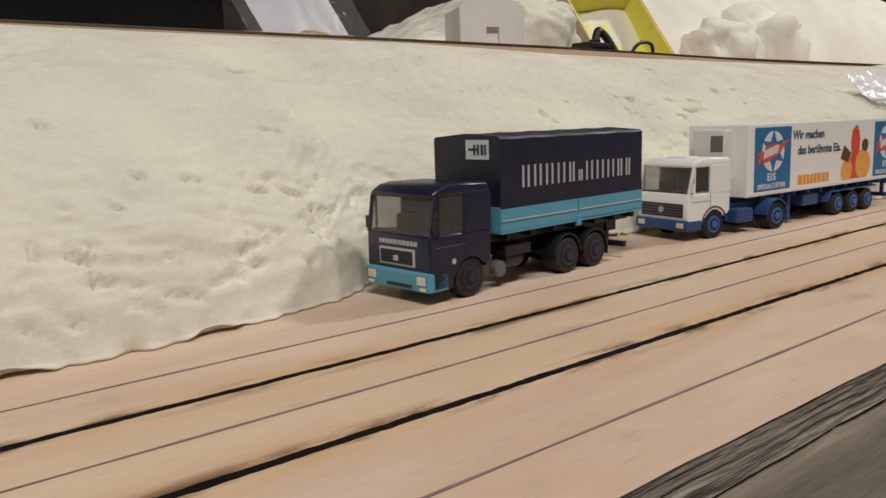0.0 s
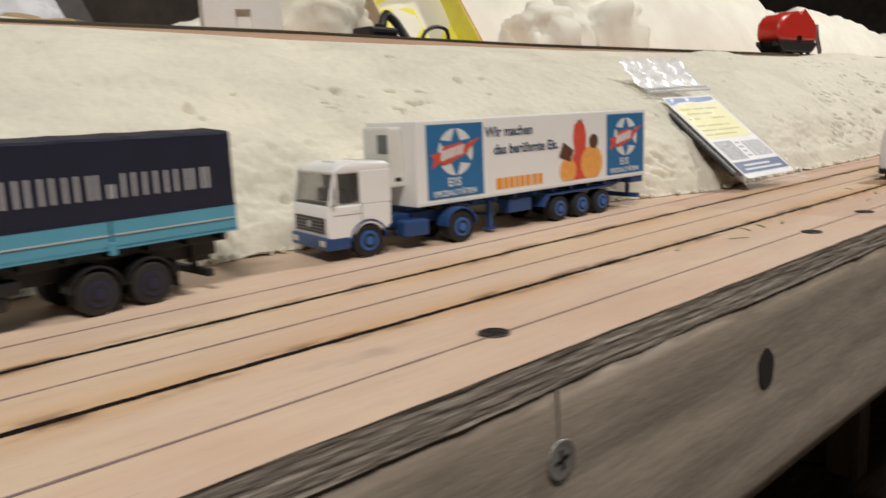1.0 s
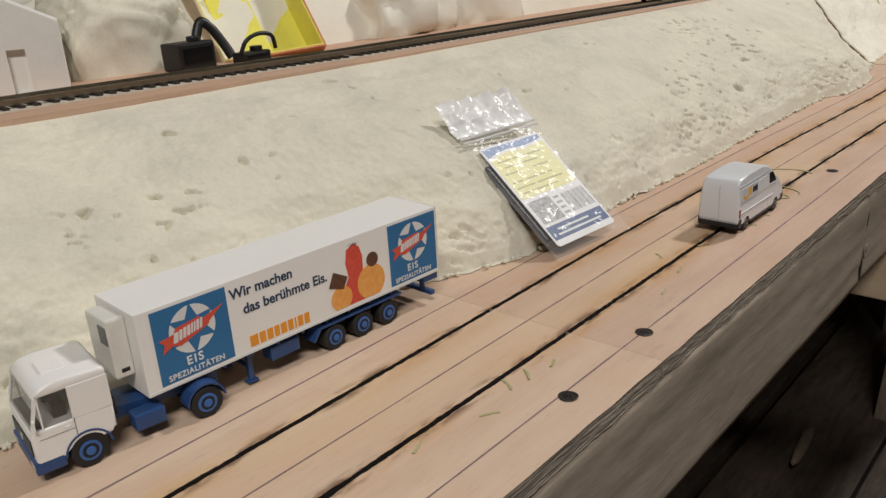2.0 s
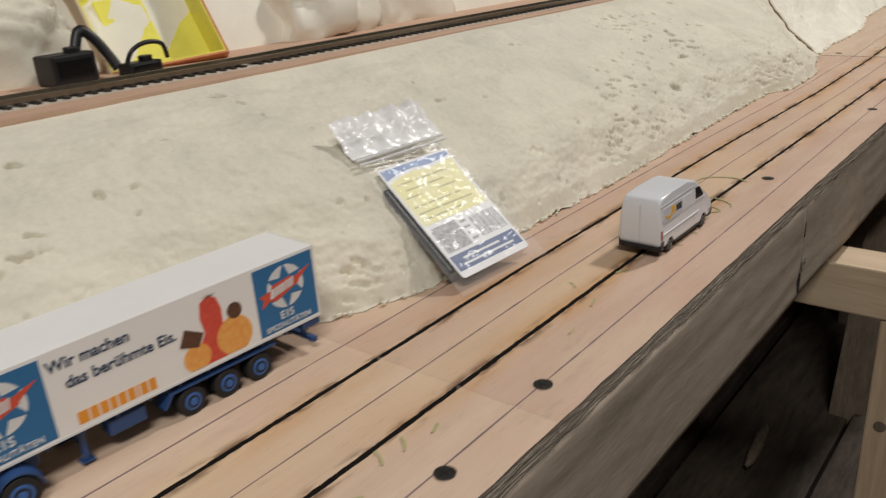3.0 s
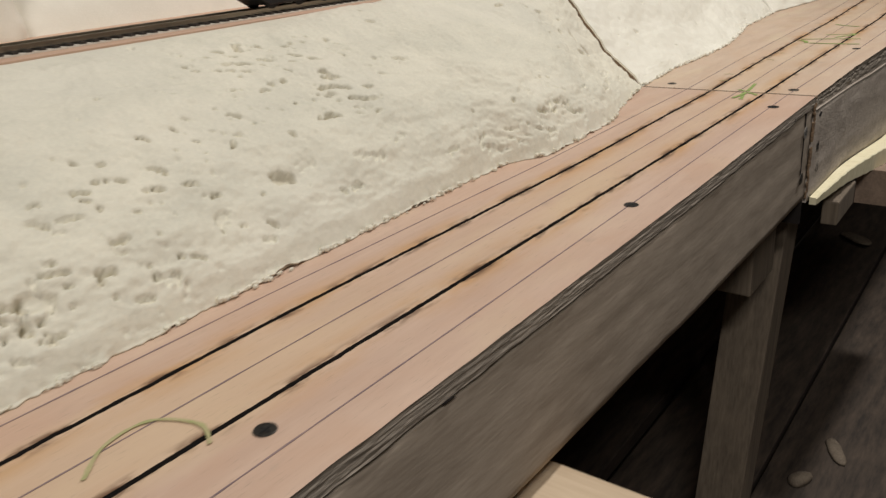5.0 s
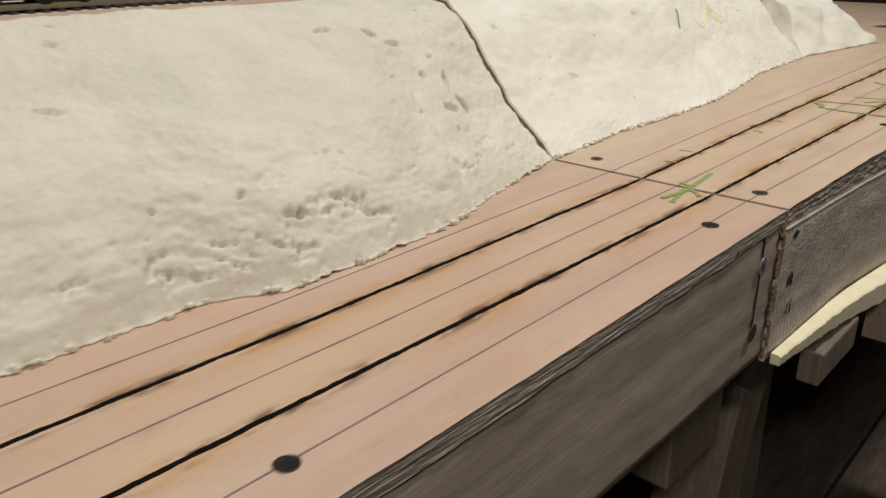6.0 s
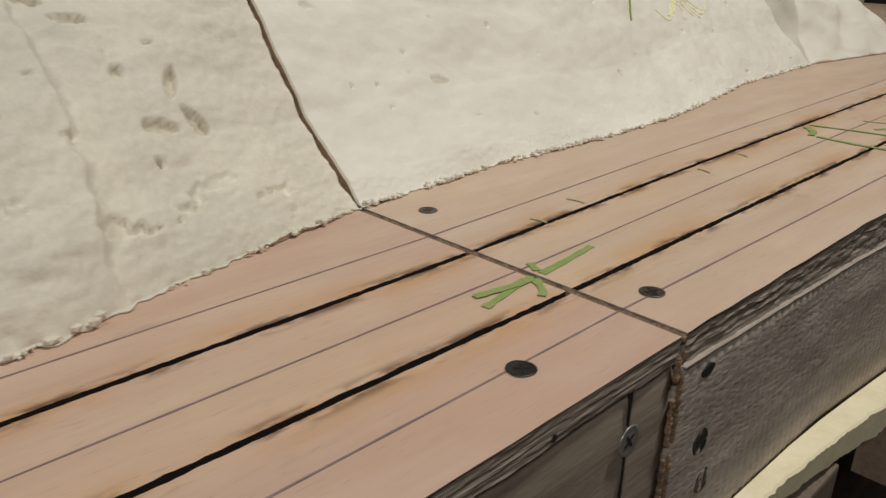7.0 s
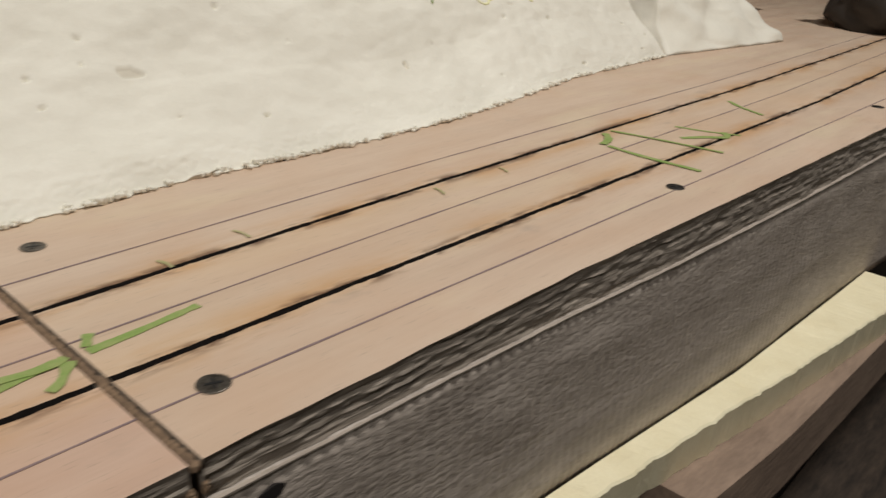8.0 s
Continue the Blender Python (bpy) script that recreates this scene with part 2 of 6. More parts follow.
REDBROWN = mat("printed_carton", (0.55, 0.14, 0.06), 0.5, col2=(0.62, 0.30, 0.10), fine=300, coarse=90, bump=0)
REDPAINT = mat("red_loco_plastic", (0.55, 0.03, 0.02), 0.35, bump=0.02)
BROWNSTUFF = mat("brown_scatter", (0.45, 0.30, 0.13), 0.8, col2=(0.30, 0.19, 0.08), fine=700, coarse=200, bump=0.6)
# Walls and floor: missing light is put into the dark base colour.
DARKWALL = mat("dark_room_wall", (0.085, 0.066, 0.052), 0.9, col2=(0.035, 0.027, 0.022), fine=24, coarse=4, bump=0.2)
# Unseen ceiling and south wall, kept pale to bounce light onto the layout.
BOUNCE_PALE = mat("pale_bounce_surface", (0.26, 0.245, 0.22), 0.9, col2=(0.21, 0.195, 0.175), fine=60, coarse=4, bump=0.2)
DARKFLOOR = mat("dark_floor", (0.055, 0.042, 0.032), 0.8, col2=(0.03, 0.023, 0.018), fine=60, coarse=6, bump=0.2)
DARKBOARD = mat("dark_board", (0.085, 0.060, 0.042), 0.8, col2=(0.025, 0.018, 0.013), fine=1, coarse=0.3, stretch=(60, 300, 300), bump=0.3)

# ---- building blocks ----
MM = 0.001


def mesh_of(bm, name, material, smooth=False):
    me = bpy.data.meshes.new(name)
    bmesh.ops.recalc_face_normals(bm, faces=bm.faces)
    bm.to_mesh(me)
    bm.free()
    me.materials.append(material)
    if smooth:
        for p in me.polygons:
            p.use_smooth = len(p.vertices) < 8
    return me


def part(name, bm, material, parent=None, label="", smooth=False):
    o = new(name, mesh_of(bm, name, material, smooth))
    if parent is not None:
        o.parent = parent
    if label:
        tagged(o, label)
    return o


def root(name, m, label, category, group="", kind=""):
    o = new(name)
    o.empty_display_size = 0.01
    o.matrix_world = m
    return tagged(o, label, category, group, kind)


def box(bm, x0, x1, y0, y1, z0, z1, s=MM, bev=0.0):
    vs = [bm.verts.new((x * s, y * s, z * s)) for x in (x0, x1) for y in (y0, y1) for z in (z0, z1)]
    fs = [bm.faces.new([vs[i] for i in q]) for q in ((0, 1, 3, 2), (4, 6, 7, 5), (0, 4, 5, 1), (2, 3, 7, 6), (0, 2, 6, 4), (1, 5, 7, 3))]
    if bev:
        es = {e for f in fs for e in f.edges}
        bmesh.ops.bevel(bm, geom=list(es), offset=bev * s, segments=2, profile=0.6, affect="EDGES")
    return bm


def boxm(x0, x1, y0, y1, z0, z1, s=MM, bev=0.0):
    return box(bmesh.new(), x0, x1, y0, y1, z0, z1, s, bev)


def cyl(bm, c, axis, r, depth, seg=20, s=MM, r2=None, bev=0.0):
    """A cylinder or cone with its middle at c along the axis 0, 1 or 2."""
    r2 = r if r2 is None else r2
    u, v = [(1, 2), (2, 0), (0, 1)][axis]
    rings = []
    for k, rr in ((-0.5, r), (0.5, r2)):
        ring = []
        for i in range(seg):
            a = 2 * math.pi * i / seg
            p = [0.0, 0.0, 0.0]
            p[axis], p[u], p[v] = c[axis] + k * depth, c[u] + rr * math.cos(a), c[v] + rr * math.sin(a)
            ring.append(bm.verts.new([q * s for q in p]))
        rings.append(ring)
    caps = [bm.faces.new(rings[0][::-1]), bm.faces.new(rings[1])]
    for i in range(seg):
        bm.faces.new((rings[0][i], rings[0][(i + 1) % seg], rings[1][(i + 1) % seg], rings[1][i]))
    if bev:
        bmesh.ops.bevel(bm, geom=list({e for f in caps for e in f.edges}), offset=bev * s, segments=2, profile=0.5, affect="EDGES")
    return bm


def cylm(*a, **k):
    return cyl(bmesh.new(), *a, **k)


def prism(profile, y0, y1, s=MM, bev=0.0, lean=None, seg=2):
    """The outline (x, z) swept from y0 to y1; lean(z) scales the width with the height."""
    bm = bmesh.new()
    a = [bm.verts.new((x * s, y0 * s, z * s)) for x, z in profile]
    b = [bm.verts.new((x * s, y1 * s, z * s)) for x, z in profile]
    n = len(profile)
    caps = [bm.faces.new(a), bm.faces.new(b[::-1])]
    for i in range(n):
        bm.faces.new((a[i], b[i], b[(i + 1) % n], a[(i + 1) % n]))
    if bev:
        bmesh.ops.bevel(bm, geom=list({e for f in caps for e in f.edges}), offset=bev * s, segments=seg, profile=0.5, affect="EDGES")
    if lean:
        mid = 0.5 * (y0 + y1) * s
        for v in bm.verts:
            v.co.y = mid + (v.co.y - mid) * lean(v.co.z / s)
    return bm


def plate(points, y, thick, s=MM, lean=None, half=None):
    """A thin flat panel with the outline (x, z) standing at y, thick towards -y."""
    bm = bmesh.new()
    def yy(z):
        return y if lean is None else y * lean(z)
    a = [bm.verts.new((x * s, (yy(z) - thick) * s, z * s)) for x, z in points]
    b = [bm.verts.new((x * s, (yy(z) + 0.1) * s, z * s)) for x, z in points]
    n = len(points)
    bm.faces.new(a), bm.faces.new(b[::-1])
    for i in range(n):
        bm.faces.new((a[i], b[i], b[(i + 1) % n], a[(i + 1) % n]))
    return bm


def rounded(x0, x1, z0, z1, r, seg=4):
    pts = []
    for cx, cz, a0 in ((x1 - r, z0 + r, -90), (x1 - r, z1 - r, 0), (x0 + r, z1 - r, 90), (x0 + r, z0 + r, 180)):
        for i in range(seg + 1):
            a = radians(a0 + 90 * i / seg)
            pts.append((cx + r * math.cos(a), cz + r * math.sin(a)))
    return pts


def ribbon(points, width, z, s=1.0, thick=0.00012, jitter=0.0):
    """A drawn line on the ground: a thin raised band along points (x, y)."""
    bm = bmesh.new()
    rows = []
    n = len(points)
    for i, p in enumerate(points):
        a, b = Vector(points[max(i - 1, 0)]), Vector(points[min(i + 1, n - 1)])
        d = (b - a).normalized()
        w = 0.5 * width * (1 + jitter * noise.noise((p[0] * 300, p[1] * 300, 0)))
        q = Vector((-d.y, d.x)) * w
        rows.append([bm.verts.new(((p[0] + sx * q.x) * s, (p[1] + sx * q.y) * s, z + h)) for sx, h in ((-1, 0), (-1, thick), (1, thick), (1, 0))])
    for r0, r1 in zip(rows, rows[1:]):
        for k in range(3):
            bm.faces.new((r0[k], r0[k + 1], r1[k + 1], r1[k]))
    return bm


def tube(points, r, seg=8):
    bm = bmesh.new()
    rings = []
    n = len(points)
    for i, p in enumerate(points):
        a, b = Vector(points[max(i - 1, 0)]), Vector(points[min(i + 1, n - 1)])
        d = (b - a).normalized()
        u = d.orthogonal().normalized()
        v = d.cross(u)
        rings.append([bm.verts.new(Vector(p) + r * (math.cos(2 * math.pi * k / seg) * u + math.sin(2 * math.pi * k / seg) * v)) for k in range(seg)])
    for r0, r1 in zip(rings, rings[1:]):
        off = min(range(seg), key=lambda o: (r0[0].co - r1[o].co).length)
        for k in range(seg):
            bm.faces.new((r0[k], r0[(k + 1) % seg], r1[(k + 1 + off) % seg], r1[(k + off) % seg]))
    bm.faces.new(rings[0]), bm.faces.new(rings[-1][::-1])
    return bm


def smooth_curve(points, steps=8):
    """A smooth line through points (Catmull-Rom)."""
    out = []
    P = [Vector(p) for p in points]
    P = [P[0]] + P + [P[-1]]
    for i in range(1, len(P) - 2):
        for k in range(steps):
            t = k / steps
            a, b, c, d = P[i - 1:i + 3]
            out.append(0.5 * ((2 * b) + (c - a) * t + (2 * a - 5 * b + 4 * c - d) * t * t + (3 * b - a - 3 * c + d) * t ** 3))
    return out + [P[-1]]


def lerp_table(table, x):
    if x <= table[0][0]:
        return table[0][1]
    for (a, fa), (b, fb) in zip(table, table[1:]):
        if x <= b:
            t = (x - a) / (b - a)
            return fa + (fb - fa) * t
    return table[-1][1]


def text_bm(words, size, spacing=1.0):
    """Lettering in the built-in font as a flat mesh in the x-z plane, facing -y."""
    cu = bpy.data.curves.new("lettering", "FONT")
    cu.body, cu.size, cu.extrude, cu.space_character, cu.offset = words, size, 0.00006, spacing, size * 0.022
    ob = bpy.data.objects.new("lettering", cu)
    me = bpy.data.meshes.new_from_object(ob)
    bpy.data.objects.remove(ob)
    bm = bmesh.new()
    bm.from_mesh(me)
    bpy.data.meshes.remove(me)
    for v in bm.verts:
        v.co = Vector((v.co.x, -v.co.z, v.co.y))
    return bm


# ---- the room ----
room = []
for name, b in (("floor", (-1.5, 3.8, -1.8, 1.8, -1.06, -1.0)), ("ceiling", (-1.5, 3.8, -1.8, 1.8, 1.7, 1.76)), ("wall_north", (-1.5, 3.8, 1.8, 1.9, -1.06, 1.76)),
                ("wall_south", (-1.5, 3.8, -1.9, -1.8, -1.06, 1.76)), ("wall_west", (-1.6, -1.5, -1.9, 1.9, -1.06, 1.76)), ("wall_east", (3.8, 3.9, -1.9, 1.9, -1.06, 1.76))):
    o = part(name, boxm(*b, s=1.0), {"floor": DARKFLOOR, "ceiling": BOUNCE_PALE, "wall_south": BOUNCE_PALE}.get(name, DARKWALL))
    tagged(o, "pale unseen room surface added to bounce light" if name in ("ceiling", "wall_south") else "brown surface of the layout room, coloured dark as unlit", "room", kind="structure")

# ---- the plywood road ----
NEAR_SLOT = ((-0.6, 0.007), (0.3, 0.0075), (0.75, 0.0075), (0.98, 0.004), (1.2, 0.001), (1.344, 0.0), (1.5, 0.001), (1.8, 0.0015), (2.6, 0.03))
FAR_SLOT = ((-0.6, 0.042), (0.2, 0.043), (0.45, 0.046), (0.65, 0.048), (0.9, 0.046), (1.12, 0.040), (1.344, 0.0405), (1.5, 0.0455), (1.8, 0.05), (2.6, 0.08))
FRONT = ((-0.6, -0.0345), (0.85, -0.0342), (1.10, -0.0365), (1.344, -0.0365), (1.47, -0.0375), (1.632, -0.043), (1.755, -0.0465), (2.6, -0.066))
LANE_LINE = ((-0.6, -0.017), (1.344, -0.017), (1.6, -0.0215), (2.6, -0.0305))
BOARD_FOOT = ((-0.6, -0.0078), (1.3428, -0.0078), (1.346, -0.0100), (1.415, -0.0120), (1.54, -0.0162), (1.66, -0.0175), (2.7, -0.0180))
PLANK_FOOT = ((-0.6, -0.066), (0.8285, -0.070), (1.3428, -0.079), (1.3458, -0.083), (1.44, -0.0845), (1.50, -0.0890), (1.55, -0.0930), (1.62, -0.0998), (1.786, -0.1035), (1.874, -0.1095), (2.7, -0.150))


def road_board(name, x0, x1, back, label, edge_label):
    """A plywood board with two milled slots; its top is z = 0."""
    thing = root(name, Matrix(), label, "plywood board", kind="structure")
    n = max(2, int((x1 - x0) / 0.0012))
    top, slot, edge = bmesh.new(), bmesh.new(), bmesh.new()
    rows = []
    for i in range(n + 1):
        x = x0 + (x1 - x0) * i / n
        g = []
        for tab, seed in ((NEAR_SLOT, 3.0), (FAR_SLOT, 9.0)):
            y = lerp_table(tab, x)
            wa = 0.00112 + 0.0004 * noise.noise((x * 90, seed, 0)) + 0.00035 * noise.noise((x * 340, seed, 0)) + 0.0004 * max(0, noise.noise((x * 45, seed, 5)) - 0.25)
            wb = 0.00112 + 0.0004 * noise.noise((x * 90, seed, 2)) + 0.00035 * noise.noise((x * 340, seed, 2)) + 0.0004 * max(0, noise.noise((x * 45, seed, 8)) - 0.25)
            g += [y - wa, y + wb]
        f = lerp_table(FRONT, x) + 0.0004 * noise.noise((x * 60, 0, 0))
        rows.append((x, f, *g, back(x)))
    def strip(bm, pa, pb):
        va, vb = [bm.verts.new(p) for p in pa], [bm.verts.new(p) for p in pb]
        for i in range(len(va) - 1):
            bm.faces.new((va[i], va[i + 1], vb[i + 1], vb[i]))
    for a, b in ((1, 2), (3, 4), (5, 6)):
        strip(top, [(r[0], r[a], 0) for r in rows], [(r[0], r[b], 0) for r in rows])
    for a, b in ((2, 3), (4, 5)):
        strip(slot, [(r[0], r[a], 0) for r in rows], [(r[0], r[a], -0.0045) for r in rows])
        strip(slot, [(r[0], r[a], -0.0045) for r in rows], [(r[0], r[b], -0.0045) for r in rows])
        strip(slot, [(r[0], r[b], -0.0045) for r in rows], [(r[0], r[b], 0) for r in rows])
    # the rough sawn front edge, in thin layers
    layers = 12
    prev = None
    for k in range(layers + 1):
        line = []
        for r in rows:
            z = lerp_table(BOARD_FOOT, r[0]) * k / layers
            dent = 0.0 if k == 0 else 0.0004 + 0.00015 * (k // 2 % 2) + 0.0004 * noise.noise((r[0] * 90, k * 1.3, 1)) + 0.0004 * noise.noise((r[0] * 300, k * 2.1, 6)) + 0.0014 * max(0, noise.noise((r[0] * 45, k * 0.7, 4)))
            line.append((r[0], r[1] + dent * (1.0 if x0 > 1.3 else 0.4), z))
        if prev:
            strip(edge, prev, line)
        prev = line
    for x, sgn in ((x0, 1), (x1, -1)):
        r = rows[0] if sgn > 0 else rows[-1]
        vs = [edge.verts.new(p) for p in ((x, r[1], 0), (x, r[6], 0), (x, r[6], lerp_table(BOARD_FOOT, x)), (x, r[1], lerp_table(BOARD_FOOT, x)))]
        edge.faces.new(vs)
    o = part("top", top, PLY_LEFT if x0 < 0.5 else PLY if x0 < 1.3 else PLY_PALE, thing)
    for key, tab in (("near_gap", NEAR_SLOT), ("far_gap", FAR_SLOT)):
        at = o.data.attributes.new(key, "FLOAT", "POINT")
        for v, cell in zip(o.data.vertices, at.data):
            cell.value = v.co.y - lerp_table(tab, v.co.x)
    part("slot", slot, GROOVE, thing, "scorched slots milled along the board, shade painted into the black")
    part("edge", edge, PLY_EDGE, thing, edge_label, True)
    return thing


road_a = road_board("road", -0.6, 0.5449, lambda x: 0.16, "pinkish plywood road board with two dark slots", "dark rough sawn plywood edge")
road_b = road_board("road", 0.5450, 1.3428, lambda x: 0.16, "pinkish plywood road board with slots and pencil lines", "dark rough sawn plywood edge")
road_c = road_board("road", 1.3458, 2.7, lambda x: 0.20 + max(0, (x - 1.95)) * 0.6, "pale plywood road board with slots, green marks beside", "dark splintered plywood edge")
for name, dy, seed in (("pencil_line", -0.0180, 1), ("pencil_line", 0.0205, 2), ("pencil_line", 0.0610, 3)):
    for x0, x1, owner in ((-0.6, 0.5445, road_a), (0.545, 1.3428, road_b), (1.3458, 2.6, road_c)):
        pts = []
        for i in range(121):
            x = x0 + (x1 - x0) * i / 120
            mid = 0.5 * (lerp_table(NEAR_SLOT, x) + lerp_table(FAR_SLOT, x))
            far = lerp_table(FAR_SLOT, x) + 0.0195
            y = {1: lerp_table(LANE_LINE, x), 2: mid, 3: far}[seed]
            pts.append((x, y + 0.0003 * noise.noise((x * 12, seed, 0))))
        part(name, ribbon(pts, 0.0006, 0.00005, jitter=0.9), PENCIL, owner, "thin violet pencil line")

# the planks that carry the road
def fascia(x0, x1, proud, label):
    thing = root("fascia_plank", Matrix(), label, "plank", kind="structure")
    bm = bmesh.new()
    sawn = x0 > 1.3
    n, m = int((x1 - x0) / (0.0011 if sawn else 0.004)), 16
    grid = []
    for i in range(n + 1):
        x = x0 + (x1 - x0) * i / n
        zb, ztop, y = lerp_table(PLANK_FOOT, x), lerp_table(BOARD_FOOT, x) - 0.0002, lerp_table(FRONT, x) + proud
        col = []
        for k in range(m + 1):
            z = ztop + (zb - ztop) * k / m
            worn = 0.0005 * (k == 0 or k == m)
            col.append(bm.verts.new((x, y + worn + 0.0007 * noise.noise((x * 9, z * 160, 1)) + 0.0003 * noise.noise((x * 70, z * 420, 4)) + (0.00022 * math.sin(x * 1300 + z * 45 + 2.0 * noise.noise((x * 20, z * 12, 3))) + 0.0002 * noise.noise((x * 420, z * 900, 2)) if sawn else 0.0), z)))
        col.append(bm.verts.new((x, y + 0.018, zb)))
        col.append(bm.verts.new((x, y + 0.018, ztop)))
        grid.append(col)
    for a, b in zip(grid, grid[1:]):
        for k in range(len(a)):
            bm.faces.new((a[k], a[(k + 1) % len(a)], b[(k + 1) % len(a)], b[k]))
    bm.faces.new(grid[0]), bm.faces.new(grid[-1][::-1])
    part("board", bm, PLANK if x0 < 1.3 else PLANK_SAWN, thing, smooth=True)
    return thing


fascia(-0.6, 0.8285, 0.0004, "grey weathered plank under the plywood road")
fascia(0.8297, 1.3428, 0.0009, "grey weathered plank with a joint crack")
far_plank = fascia(1.3458, 2.7, -0.0005, "grey rough plank beneath the pale road board")
bm = bmesh.new()
rows = []
for i in range(271):
    x = 1.3462 + 1.35 * i / 270
    z, y = lerp_table(BOARD_FOOT, x), lerp_table(FRONT, x) - 0.0009 + 0.0003 * noise.noise((x * 150, 0, 0))
    h = 0.0004 + 0.0004 * noise.noise((x * 110, 4, 0))
    rows.append([bm.verts.new(p) for p in ((x, y + 0.0012, z - 0.0004), (x, y, z - 0.0004), (x, y, z - 0.0004 - h), (x, y + 0.0012, z - 0.0006 - h))])
for a, b in zip(rows, rows[1:]):
    for k in range(3):
        bm.faces.new((a[k], a[k + 1], b[k + 1], b[k]))
part("rim", bm, PALE_RIM, far_plank, "pale splintered upper rim")

# ---- foam embankment ----
FOOT = ((-0.6, 0.082), (0.16, 0.083), (0.215, 0.095), (0.24, 0.114), (0.35, 0.114), (0.50, 0.106), (0.545, 0.092), (0.58, 0.079), (0.61, 0.070), (0.68, 0.075), (0.8, 0.073), (0.96, 0.077), (1.10, 0.078), (1.135, 0.063), (1.225, 0.067), (1.25, 0.076), (1.30, 0.088), (1.344, 0.098))
FOOT_B = ((1.344, 0.098), (1.43, 0.104), (1.51, 0.1025), (1.57, 0.104), (1.64, 0.115), (1.725, 0.131), (1.86, 0.138))
RISE = ((0.0, -0.0005), (0.03, 0.011), (0.12, 0.028), (0.25, 0.045), (0.5, 0.066), (0.8, 0.081), (1.0, 0.0865))
STEEP = ((0.0, -0.0005), (0.036, 0.030), (0.055, 0.054), (0.071, 0.074), (0.084, 0.085), (0.13, 0.088))


def slope_a(x, y, f):
    za = lerp_table(RISE, (y - f) / (0.222 - f))
    t = min(1.0, max(0.0, (x - 1.20) / 0.13))
    return za + (lerp_table(STEEP, y - f) - za) * t


def slope_b(x, y, f):
    return lerp_table(STEEP, y - f)


# where the foam skin is torn: x and half-width, height share and half-height
TORN = ((1.00, 0.085, 0.55, 0.30), (0.90, 0.06, 0.30, 0.16), (0.86, 0.06, 0.06, 0.10), (0.17, 0.055, 0.05, 0.13), (0.55, 0.05, 0.03, 0.07), (1.14, 0.06, 0.05, 0.07), (0.02, 0.06, 0.12, 0.12), (0.44, 0.04, 0.36, 0.06))


FOAM_HOLE = []


def ramp(v, a, b):
    t = min(1.0, max(0.0, (v - a) / (b - a)))
    return t * t * (3 - 2 * t)


LAYER = ((0.0, 1.243), (0.1, 1.246), (0.3, 1.252), (0.55, 1.251), (0.8, 1.244), (1.0, 1.21))
# single gouges: x, height share, half-length, half-height, lean
GOUGES = ((1.258, 0.56, 0.004, 0.022, 0.2), (1.281, 0.27, 0.006, 0.014, 0.4), (1.293, 0.36, 0.0022, 0.03, -0.6), (1.296, 0.28, 0.003, 0.025, 0.5), (1.268, 0.50, 0.006, 0.010, 0.0), (1.230, 0.62, 0.005, 0.012, 0.5))


